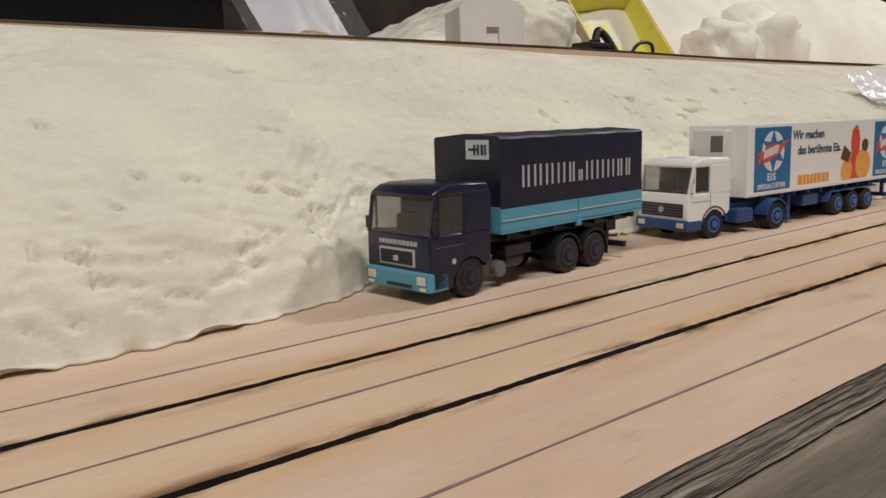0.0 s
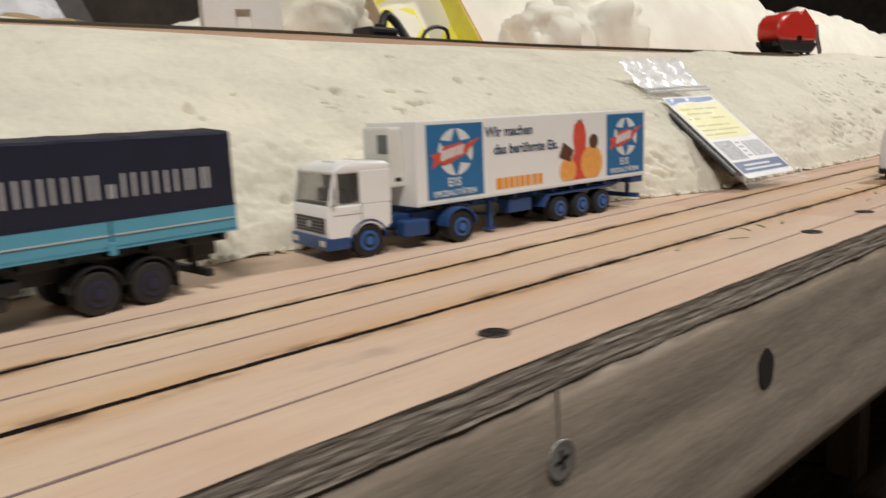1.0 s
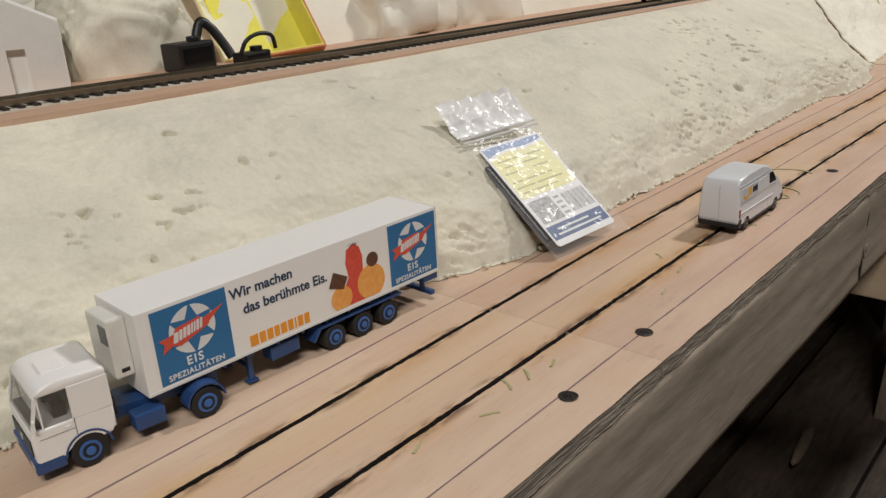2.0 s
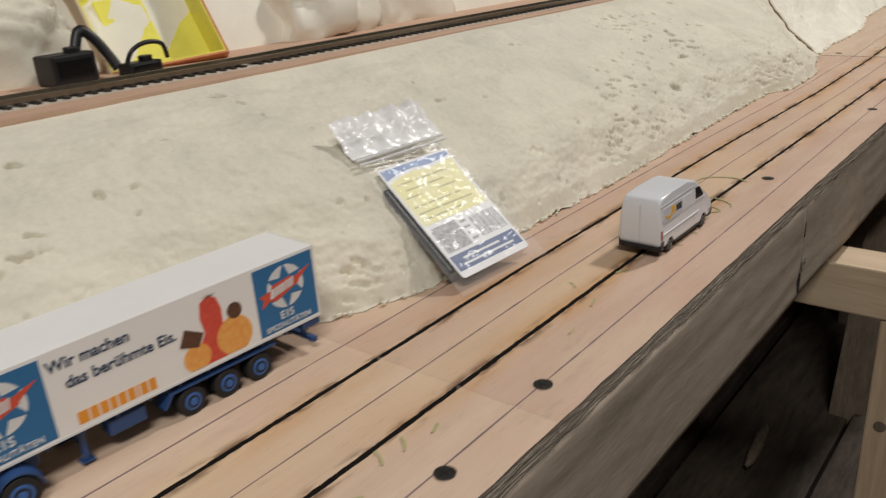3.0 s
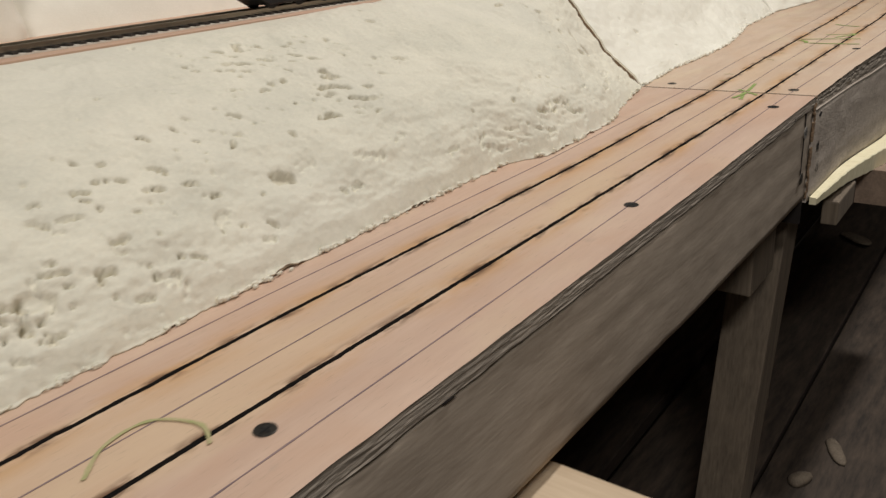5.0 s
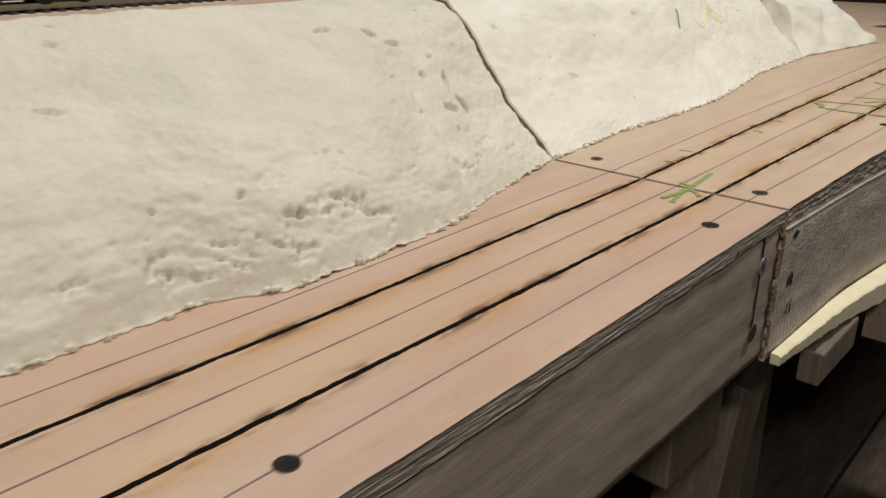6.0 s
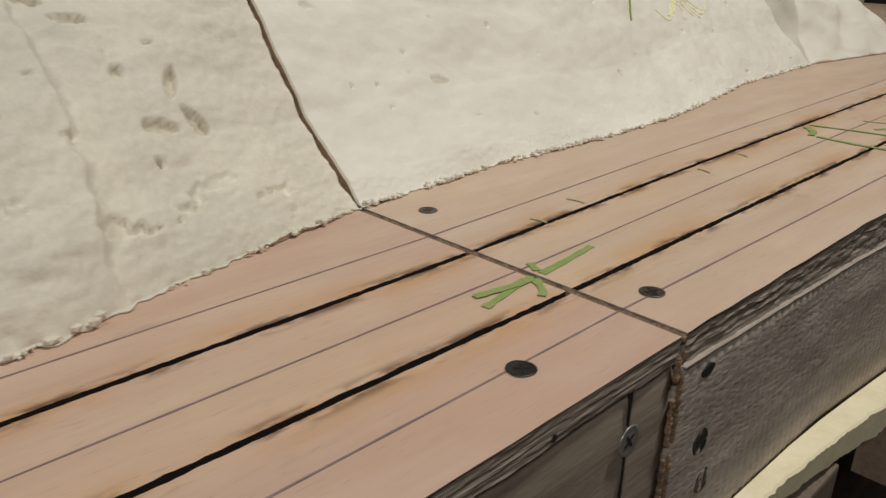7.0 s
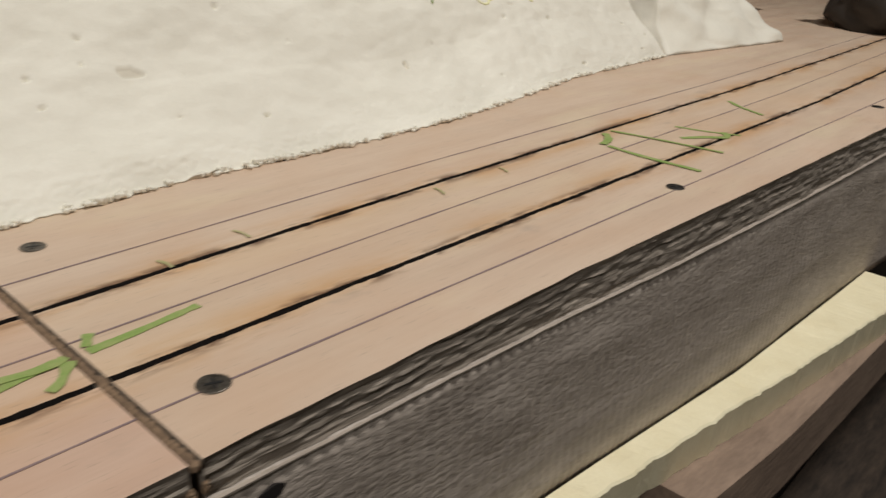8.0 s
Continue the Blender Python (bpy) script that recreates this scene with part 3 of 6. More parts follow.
def foam_point(x, u, foot, zfun, rough, seed):
    """A point of a foam slope: u runs from the foot to the top edge."""
    near_foot = max(0.0, 1 - u * 18)
    f = lerp_table(foot, x)
    wob = 0.0016 * noise.noise((x * 60, seed, 0)) + max(0.0, 1 - u * 90) * 0.0024 * noise.noise((x * 240, seed, 3))
    y = f + (0.222 - f) * u
    z = zfun(x, y, f)
    z += 0.0026 * u * ramp(x, 0.50, 0.32)
    s = 0.5 * (y - f) + z * 1.15
    damp = min(1, u * 14) * min(1, (1 - u) * 8 + 0.1)
    d = 0.0055 * noise.noise((x * 8, s * 10, seed)) + 0.0026 * noise.noise((x * 26, s * 34, seed)) + 0.0008 * noise.noise((x * 90, s * 110, seed))
    d += 0.00045 * (0.3 + rough) * noise.noise((x * 260, s * 260, seed)) + 0.00025 * rough * noise.noise((x * 600, s * 600, seed))
    d += 0.0011 * rough * noise.noise((x * 48 + s * 30, s * 70, seed + 40))
    # fields of torn bubbles
    field = max(math.exp(-((x - cx) / wx) ** 2 - ((u - cu) / wu) ** 2) for cx, wx, cu, wu in TORN)
    patch = ramp(field + 0.40 * noise.noise((x * 30, s * 40, 2.2)) + 0.20 * noise.noise((x * 6.5 + seed, s * 13, 4.4)), 0.36, 0.66) * rough
    lump = noise.noise(((0.9 * x - 0.42 * s) * 90, (0.42 * x + 0.9 * s) * 300, seed + 2)) + 0.45 * noise.noise((x * 400, s * 400, seed + 7))
    hole = patch * ramp(lump, 0.46, 0.54)
    d -= 0.0038 * hole + 0.0012 * patch * max(0.0, lump)
    # single gouges and scratches
    g = noise.noise((x * 40 + s * 24, s * 95, seed + 11)) + 0.20 * noise.noise((x * 210, s * 210, seed + 12))
    cut = ramp(g, 0.69, 0.75)
    if rough > 0.5 and 1.2 < x < 1.32:
        for cx, cu, lx, lu, lean in GOUGES:
            a, b = x - cx, u - cu
            cut = max(cut, ramp(1.25 - math.hypot((a + lean * b * 0.15) / lx, b / lu) + 0.3 * noise.noise((x * 300, s * 300, 1)), 0.0, 0.35))
    d -= 0.0034 * (0.2 + 0.8 * rough) * cut
    dot = ramp(noise.noise((x * 140, s * 140, seed + 21)), 0.66, 0.74)
    d -= 0.0026 * dot
    low = max(0.0, 1 - u * 4.5)
    d += 0.0009 * low * (0.25 + 0.75 * rough) * noise.noise((x * 120, s * 280, seed + 5))
    d += 0.0011 * max(0.0, 1 - u * 10) * noise.noise((x * 420, s * 420, seed + 15))
    d -= 0.0040 * low * rough * ramp(noise.noise((x * 62, s * 100, seed + 31)) + 0.35 * noise.noise((x * 300, s * 300, seed)), 0.46, 0.53)
    # the edge of an upper layer of foam
    if rough > 0.5 and 1.0 < x < 1.3:
        d += 0.0030 * ramp(lerp_table(LAYER, u) + 0.004 * noise.noise((s * 90, 3, 0)) - x, -0.0012, 0.0012) * ramp(x, 1.04, 1.12)
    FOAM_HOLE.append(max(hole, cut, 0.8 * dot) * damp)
    return Vector((x, y + wob * near_foot - 0.55 * d * damp, z + 0.85 * d * damp))


def embankment(name, x0, x1, foot, zfun, rough, label, material, seed):
    bm = bmesh.new()
    nv = 205
    xs = [x0]
    while xs[-1] < x1:
        xs.append(min(x1, xs[-1] + (0.0008 if 0.28 < xs[-1] < 1.6 else 0.0014)))
    grid, holes = [], []
    for x in xs:
        FOAM_HOLE.clear()
        pts = [foam_point(x, (k / nv) ** 1.2, foot, zfun, rough, seed) for k in range(nv + 1)]
        lift = 0.0002 + 0.0045 * max(0.0, noise.noise((x * 45, seed, 9)) - 0.12)
        pts[0].z = lift
        pts[1].z = max(pts[1].z, lift + 0.0006)
        col = [bm.verts.new((x, pts[0].y + 0.012, -0.0005)), bm.verts.new((x, pts[0].y + 0.006, lift * 0.8))] + [bm.verts.new(p) for p in pts]
        col.append(bm.verts.new((x, 0.222, -0.0005)))
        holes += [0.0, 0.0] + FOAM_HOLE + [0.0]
        grid.append(col)
    for a, b in zip(grid, grid[1:]):
        for k in range(len(a) - 1):
            bm.faces.new((a[k], b[k], b[k + 1], a[k + 1]))
    bm.faces.new(grid[0]), bm.faces.new(grid[-1][::-1])
    o = part(name, bm, material, smooth=True)
    # drives the brown tint that also paints shade into the pits
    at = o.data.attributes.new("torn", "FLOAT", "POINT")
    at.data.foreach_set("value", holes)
    return tagged(o, label, "foam embankment", kind="structure")


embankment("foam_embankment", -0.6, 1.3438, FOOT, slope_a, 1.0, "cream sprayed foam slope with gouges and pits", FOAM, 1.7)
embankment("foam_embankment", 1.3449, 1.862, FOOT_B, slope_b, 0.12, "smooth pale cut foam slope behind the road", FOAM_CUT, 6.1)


# Dark sheet set in the foam seam in place of the gap's shadow.
bm = bmesh.new()
cols = []
for x, zf, ft, rg, sd in ((1.3437, slope_a, FOOT, 1.0, 1.7), (1.3450, slope_b, FOOT_B, 0.12, 6.1)):
    cols.append([bm.verts.new(foam_point(x, k / 120, ft, zf, rg, sd) + Vector((0, 0.0009, -0.0009))) for k in range(121)])
for k in range(120):
    bm.faces.new((cols[0][k], cols[1][k], cols[1][k + 1], cols[0][k + 1]))
tagged(part("crack", bm, FILLER_GAP_SHADE), "gap between two foam pieces, its shade painted as a sheet", "gap", kind="structure")


def foam_lump(name, c, size, seed, label, material=FOAM_CUT, sub=4, rough=0.22, crumbly=0.0):
    bm = bmesh.new()
    bmesh.ops.create_icosphere(bm, subdivisions=sub, radius=1.0)
    for v in bm.verts:
        p = v.co.copy()
        q = Vector([math.copysign(abs(t) ** 0.75, t) for t in p])
        d = 1 + rough * noise.noise(p * 1.6 + Vector((seed, 0, 0))) + 0.5 * rough * abs(noise.noise(p * 4 + Vector((0, seed, 0)))) + 0.12 * rough * noise.noise(p * 14) + 0.05 * rough * noise.noise(p * 34) - crumbly * 0.05 * ramp(noise.noise(p * 9 + Vector((0, 0, seed))), 0.25, 0.4)
        v.co = Vector((q.x * size[0], q.y * size[1], q.z * size[2])) * d
    o = part(name, bm, material, smooth=True)
    o.location = c
    return tagged(o, label, "foam")


def foam_block():
    """A broken, faceted block of white foam lying on the plywood."""
    bm = bmesh.new()
    low, high = ((1.866, 0.139), (2.046, 0.116), (2.07, 0.185), (1.875, 0.215)), ((1.892, 0.172), (2.015, 0.160), (2.04, 0.19), (1.895, 0.205))
    vs = [bm.verts.new((x, y, 0.0003)) for x, y in low] + [bm.verts.new((x, y, z)) for (x, y), z in zip(high, (0.050, 0.043, 0.055, 0.062))]
    for q in ((3, 2, 1, 0), (4, 5, 6, 7), (0, 1, 5, 4), (1, 2, 6, 5), (2, 3, 7, 6), (3, 0, 4, 7)):
        bm.faces.new([vs[i] for i in q])
    bmesh.ops.subdivide_edges(bm, edges=bm.edges[:], cuts=22, use_grid_fill=True)
    for v in bm.verts:
        p = v.co
        k = min(1.0, p.z / 0.006)
        v.co = p + k * Vector((0.004 * noise.noise(p * 45), 0.006 * noise.noise(p * 38 + Vector((3, 0, 0))) + 0.0015 * noise.noise(p * 170), 0.005 * noise.noise(p * 42 + Vector((0, 5, 0)))))
    return tagged(part("foam_block", bm, FOAM_CUT, smooth=True), "white broken foam block on the plywood", "foam")


foam_block()

# ---- the railway shelf behind the slope ----
def shelf_top(x):
    """The shelf climbs a little towards -x."""
    return 0.0875 + 0.011 * min(0.2, max(0.0, 0.66 - x))


bm = bmesh.new()
rows = [[bm.verts.new((x, y, z)) for y, z in ((0.2222, 0.055), (0.2222, shelf_top(x)), (0.345, shelf_top(x)), (0.345, 0.055))] for x in (-0.6, 0.46, 0.66, 1.4, 2.3)]
for a, b in zip(rows, rows[1:]):
    for k in range(4):
        bm.faces.new((a[k], a[(k + 1) % 4], b[(k + 1) % 4], b[k]))
bm.faces.new(rows[0]), bm.faces.new(rows[-1][::-1])
shelf = part("railway_shelf", bm, TRACKWOOD)
tagged(shelf, "reddish brown board carrying the railway track", "shelf", kind="structure")


def railway(y0, y1, x0, x1, first, last):
    """A straight length of model track."""
    ang = math.atan2(y1 - y0, x1 - x0)
    length = math.hypot(x1 - x0, y1 - y0)
    thing = root("railway_track", pose(x0, y0, shelf_top(x0) + 0.0002, 0, 0, math.degrees(ang)) @ pose(0, 0, 0, 0, math.degrees(math.atan((shelf_top(x0) - shelf_top(x1)) / length)), 0), "model railway track with dark plastic sleepers", "railway track")
    n = int(length / 0.0072)
    me = mesh_of(boxm(0, 2.6, -14, 14, 0, 2.0), "sleeper", SLEEPER)
    rest = bmesh.new()
    for i in range(n):
        if first <= i < last:
            o = new("sleeper", me)
            o.parent, o.location = thing, (i * 0.0072, 0, 0)
        else:
            box(rest, i * 7.2, i * 7.2 + 3.0, -14, 14, 0, 2.2)
    tagged(part("sleeper_rest", rest, SLEEPER, thing), kind="stuff")
    part("trackbed", boxm(0, length * 1000, -14.5, 14.5, -0.15, 0.7), TRACKBED, thing, "pale strip under the sleepers")
    for yy in (-8.6, 8.6):
        b = bmesh.new()
        box(b, 0, length * 1000, yy - 0.9, yy + 0.9, 2.2, 2.7)
        box(b, 0, length * 1000, yy - 0.3, yy + 0.3, 2.7, 4.0)
        box(b, 0, length * 1000, yy - 0.55, yy + 0.55, 4.0, 4.8)
        part("rail", b, RAILMET, thing, "dull metal rail")


railway(0.268, 0.2574, -0.6, 0.46, 110, 147)
railway(0.2574, 0.2554, 0.46, 0.66, 0, 28)
railway(0.2554, 0.240, 0.66, 2.2, 0, 170)


def back_hills():
    bm = bmesh.new()
    nx, ny = 420, 96
    grid = []
    for i in range(nx + 1):
        x = -0.6 + 2.9 * i / nx
        env = lerp_table(((-0.6, 0.03), (0.45, 0.03), (0.55, 0.05), (0.75, 0.13), (1.0, 0.155), (1.25, 0.14), (1.5, 0.11), (1.8, 0.10), (2.3, 0.08)), x)
        col = []
        for k in range(ny + 1):
            v = k / ny
            y = 0.335 + 0.36 * v
            ridge = 0.62 + 0.35 * noise.noise((x * 4, y * 4, 3)) + 0.55 * abs(noise.noise((x * 8, y * 8, 8))) + 0.10 * noise.noise((x * 30, y * 30, 2))
            shape = math.sin(min(1.0, v * 3.2) * math.pi / 2) ** 0.7
            z = 0.084 + env * shape * (0.45 + 0.6 * ridge) + 0.003 * noise.noise((x * 60, y * 60, 5)) + 0.0012 * noise.noise((x * 170, y * 170, 6))
            col.append(bm.verts.new((x, y, z)))
        col.append(bm.verts.new((x, y + 0.02, -0.02)))
        grid.append(col)
    for a, b in zip(grid, grid[1:]):
        for k in range(len(a) - 1):
            bm.faces.new((a[k], b[k], b[k + 1], a[k + 1]))
    return tagged(part("foam_hills", bm, FOAM_CUT, smooth=True), "rugged cream foam hills behind the railway", "foam hills", kind="structure")


back_hills()

# ---- vehicles ----


def wheel(thing, x, y_out, r, width, rim, side=-1, hub=0.42):
    """A wheel whose outer face stands at y_out; side -1 faces -y."""
    yc = y_out - side * width / 2
    t = part("wheel", cylm((x, yc, r), 1, r, width, 28, bev=0.5), TYRE, thing, "", True)
    part("rim", cylm((x, y_out + side * 0.06, r), 1, r * 0.60, 0.5, 24, bev=0.15), rim, t, "painted wheel rim")
    part("rim_well", cylm((x, y_out + side * 0.17, r), 1, r * 0.44, 0.4, 20), TYRE, t, "dark wheel well")
    part("hub", cylm((x, y_out + side * 0.35, r), 1, r * hub * 0.62, 0.9, 14, bev=0.15), rim, t)
    return t


def arc(cx, cz, r, a0, a1, n=9):
    return [(cx + r * math.cos(radians(a0 + (a1 - a0) * i / n)), cz + r * math.sin(radians(a0 + (a1 - a0) * i / n))) for i in range(n + 1)]


def shape(name, pts, y, thick, material, owner, label="", lean=None):
    return part(name, plate(pts, y, thick, lean=lean), material, owner, label)


def bars(name, x0, z0, height, widths, gap, y, material, owner, slant=0.0, rise=0.0):
    """Plain upright bars in place of a brand's lettering."""
    bm = bmesh.new()
    x = x0
    for i, w in enumerate(widths):
        zz = z0 + rise * (x - x0)
        pts = [(x, zz), (x + w, zz), (x + w + slant, zz + height), (x + slant, zz + height)]
        a = [bm.verts.new((px * MM, (y - 0.09) * MM, pz * MM)) for px, pz in pts]
        b = [bm.verts.new((px * MM, (y + 0.05) * MM, pz * MM)) for px, pz in pts]
        bm.faces.new(a), bm.faces.new(b[::-1])
        for k in range(4):
            bm.faces.new((a[k], b[k], b[(k + 1) % 4], a[(k + 1) % 4]))
        x += w + gap
        part(name, bm, material, owner)
        bm = bmesh.new()
    bm.free()


def lettering(name, words, size, x, z, y, material, owner, spacing=1.0, squeeze=1.0):
    bm = text_bm(words, size * MM, spacing)
    for v in bm.verts:
        v.co = Vector((v.co.x * squeeze + x * MM, v.co.y + (y - 0.07) * MM, v.co.z + z * MM))
    return part(name, bm, material, owner)


def delivery_van(m):
    """A high-roofed model delivery van, about 63 mm long; x runs from its rear to its nose."""
    v = root("delivery_van", m, "white plastic model delivery van with orange arrow sticker", "model van")
    lean = lambda z: 1.0 - 0.13 * max(0.0, (z - 12.5) / 17.5) ** 1.25
    prof = [(0.5, 4.6), (0.1, 8), (0.25, 20), (0.7, 26.2), (1.7, 28.6), (3.6, 29.6), (14, 30.1), (33, 30.0), (38.5, 29.5), (42.5, 28.2), (46.2, 25.6), (50.0, 21.6), (53.4, 18.0), (56.5, 16.6), (60.2, 15.1), (62.0, 13.3), (62.8, 10.6), (63.0, 6.6), (62.4, 5.0), (57.6, 4.8)]
    prof += arc(52.3, 4.6, 4.9, 5, 175) + [(47.0, 4.0), (16.6, 4.0)] + arc(11.5, 4.4, 4.9, 5, 175) + [(6.4, 4.4)]
    part("body", prism(prof, -10.9, 10.9, bev=1.25, lean=lean, seg=4), VANWHITE, v, "", True)
    y = -10.9
    for sgn in (-1, 1):
        def on(name, pts, mtl, th=0.12, lab=""):
            bm = bmesh.new()
            a = [bm.verts.new((px * MM, sgn * (10.9 * lean(pz) + th) * MM, pz * MM)) for px, pz in pts]
            b = [bm.verts.new((px * MM, sgn * (10.9 * lean(pz) - 0.4) * MM, pz * MM)) for px, pz in pts]
            bm.faces.new(a), bm.faces.new(b[::-1])
            for k in range(len(pts)):
                bm.faces.new((a[k], b[k], b[(k + 1) % len(pts)], a[(k + 1) % len(pts)]))
            return part(name, bm, mtl, v, lab)
        on("side_window", [(41.9, 18.6), (51.6, 18.4), (51.0, 19.3), (47.6, 23.6), (46.2, 24.4), (42.0, 24.6), (41.6, 24.0)], DARKGLASS, 0.10, "black side window")
        on("window_frame", [(41.2, 17.8), (52.4, 17.6), (52.9, 18.0), (52.4, 18.3), (41.3, 18.4)], VANWHITE, 0.35)
        on("roof_gutter", [(1.0, 25.5), (40.0, 25.9), (40.0, 26.25), (1.0, 25.9)], PALE, 0.22, "shallow gutter under the raised roof")
        on("side_panel", rounded(26.4, 38.8, 17.2, 24.0, 0.9), VANWHITE, 0.16)
        on("side_strip", [(2.6, 11.2), (46.4, 11.2), (46.4, 11.7), (2.6, 11.7)], VANWHITE, 0.25)
        on("door_gap", [(39.9, 6.0), (40.15, 6.0), (40.15, 25.4), (39.9, 25.4)], PALE, 0.06)
        on("rear_lamp", rounded(0.9, 2.3, 9.2, 13.9, 0.4), LAMPRED, 0.2, "dark red rear lamp")
        on("sill", [(16.4, 3.5), (47.2, 3.5), (47.2, 4.6), (16.4, 4.6)], BLACK, 0.05, "black lower sill")
        on("rear_bumper_end", [(0.2, 4.0), (3.6, 4.0), (3.6, 8.4), (0.6, 8.4)], BLACK, 0.3)
        if sgn < 0:
            on("sticker", rounded(4.0, 24.6, 17.0, 24.2, 0.6), PALE, 0.20, "pale rectangular sticker")
            bow = [(5.0, 21.0), (6.4, 18.9), (8.6, 17.9), (11.2, 18.1), (13.2, 19.4), (14.6, 20.7), (13.4, 21.8), (12.0, 20.5), (10.4, 19.6), (8.6, 19.4), (6.8, 19.9)]
            on("orange_arrow", bow, GOLD, 0.27, "orange curved arrow")
            on("arrow_head", [(11.6, 23.3), (12.0, 22.0), (13.6, 22.0), (13.2, 20.6), (14.4, 19.8), (15.0, 21.0), (15.0, 18.8), (16.4, 19.4), (16.6, 23.4)], GOLD, 0.28, "orange arrow head")
            for k, (bx, w) in enumerate(((17.6, 2.1), (20.1, 1.7), (22.0, 1.9))):
                on("dark_bar", [(bx, 19.6), (bx + w, 19.6), (bx + w + 0.5, 22.7), (bx + 0.5, 22.7)], BLACKINK, 0.27)
        for wx in (11.5, 52.3):
            wheel(v, wx, sgn * 10.5, 3.95, 3.2, RIMGREY, sgn)
    ws = bmesh.new()
    pts = [(47.0, -8.6, 25.0), (53.2, -9.2, 18.4), (53.2, 9.2, 18.4), (47.0, 8.6, 25.0)]
    a = [ws.verts.new(((px + 0.25) * MM, py * MM, (pz + 0.3) * MM)) for px, py, pz in pts]
    b = [ws.verts.new(((px - 0.6) * MM, py * MM, (pz - 0.6) * MM)) for px, py, pz in pts]
    ws.faces.new(a), ws.faces.new(b[::-1])
    for k in range(4):
        ws.faces.new((a[k], b[k], b[(k + 1) % 4], a[(k + 1) % 4]))
    part("windscreen", ws, DARKGLASS, v, "dark tinted windscreen")
    part("front_bumper", boxm(58.0, 63.7, -10.9, 10.9, 4.0, 9.2, bev=0.9), BLACK, v, "black front bumper")
    part("rear_bumper", boxm(-0.9, 2.2, -10.6, 10.6, 3.8, 6.2, bev=0.4), BLACK, v, "black rear bumper")
    part("underbody", boxm(3, 60, -8.5, 8.5, 2.6, 6.5), BLACK, v)
    part("rear_door_gap", boxm(-0.02, 0.3, -0.15, 0.15, 7, 26), PALE, v)
    for sgn in (-1, 1):
        part("headlamp", boxm(60.6, 62.9, sgn * 8.2 - 1.8, sgn * 8.2 + 1.8, 11.2, 13.4, bev=0.5), LAMPCLEAR, v, "clear headlamp")
    return v


delivery_van(pose(0.6895, 0.0068, 0.0, 0, 0, -0.6))


def cab(thing, x0, length, width, z0, waist, top, slope, paint, wheel_x, arch_r, trim, glass_split):
    """A truck cab facing -x: lower shell, roof, pillars, panes."""
    h = width / 2
    low = [(x0 + 0.3, z0), (x0, z0 + 1.0), (x0 + 0.1, waist - 0.6), (x0 + 0.5, waist), (x0 + length, waist), (x0 + length, z0 + 4.0), (wheel_x + arch_r + 0.2, z0 + 4.0)]
    low += [p for p in arc(wheel_x, 5.8, arch_r, 20, 160) if p[1] > z0] + [(wheel_x - arch_r - 0.2, z0)]
    part("cab_shell", prism(low, -h, h, bev=0.8, seg=3), paint, thing, "", True)
    roof = [(x0 + slope - 0.4, top - 3.6), (x0 + slope - 0.1, top - 2.2), (x0 + slope + 3.0, top - 0.5), (x0 + slope + 7, top), (x0 + length - 1.5, top - 0.2), (x0 + length, top - 1.2), (x0 + length, top - 3.6)]
    part("cab_roof", prism(roof, -h + 0.2, h - 0.2, bev=0.9, seg=3), paint, thing, "", True)
    for sgn in (-1, 1):
        bm = bmesh.new()
        for (xa, xb, za, zb, w) in ((x0 + 0.3, x0 + slope, waist - 0.3, top - 3.0, 1.0), (x0 + glass_split, x0 + glass_split + 0.1, waist - 0.3, top - 3.0, 1.0)):
            ys = sorted((sgn * h, sgn * (h - 0.9)))
            v = [bm.verts.new((x * MM, y * MM, z * MM)) for x, z in ((xa, za), (xa + w, za), (xb + w, zb), (xb, zb)) for y in ys]
            for q in ((0, 2, 4, 6), (1, 7, 5, 3), (0, 1, 3, 2), (2, 3, 5, 4), (4, 5, 7, 6), (6, 7, 1, 0)):
                bm.faces.new([v[i] for i in q])
        part("door_pillar", bm, paint, thing)
        part("rear_side_panel", boxm(x0 + glass_split + 1.0, x0 + length, min(sgn * h, sgn * (h - 0.8)), max(sgn * h, sgn * (h - 0.8)), waist - 0.3, top - 3.0, bev=0.15), paint, thing)
        pane = [(x0 + 1.7, waist), (x0 + glass_split, waist), (x0 + glass_split, top - 3.4), (x0 + slope + 1.2, top - 3.4)]
        part("side_window", plate(pane, sgn * (h - 0.5), 0.1), GLASS, thing, "see-through side window")
        part("window_bar", boxm(x0 + 3.6, x0 + 4.1, min(sgn * h, sgn * (h - 0.5)), max(sgn * h, sgn * (h - 0.5)), waist - 0.3, top - 3.0), paint, thing)
        part("mirror", boxm(x0 + 1.0, x0 + 1.7, min(sgn * h, sgn * (h + 1.6)), max(sgn * h, sgn * (h + 1.6)), waist + 0.5, waist + 4.2, bev=0.25), trim, thing, "small wing mirror")
        part("door_gap", boxm(x0 + glass_split + 0.2, x0 + glass_split + 0.4, sgn * h - 0.06, sgn * h + 0.06, 12.6, waist + 0.2), BLACK, thing)
        part("door_line", boxm(x0 + 2.2, x0 + glass_split, sgn * h - 0.05, sgn * h + 0.05, waist - 3.4, waist - 3.2), RIMGREY, thing)
        part("door_handle", boxm(x0 + glass_split - 2.6, x0 + glass_split - 1.0, sgn * h - 0.2, sgn * h + 0.2, waist - 2.2, waist - 1.7), trim, thing)
    part("cab_lining", boxm(x0 + length - 1.4, x0 + length - 1.0, -h + 1.0, h - 1.0, waist - 0.3, top - 3.2), BLACK, thing, "dark cab lining")
    part("back_wall", boxm(x0 + length - 0.9, x0 + length - 0.1, -h + 0.3, h - 0.3, waist - 0.3, top - 3.0), paint, thing)
    ws = bmesh.new()
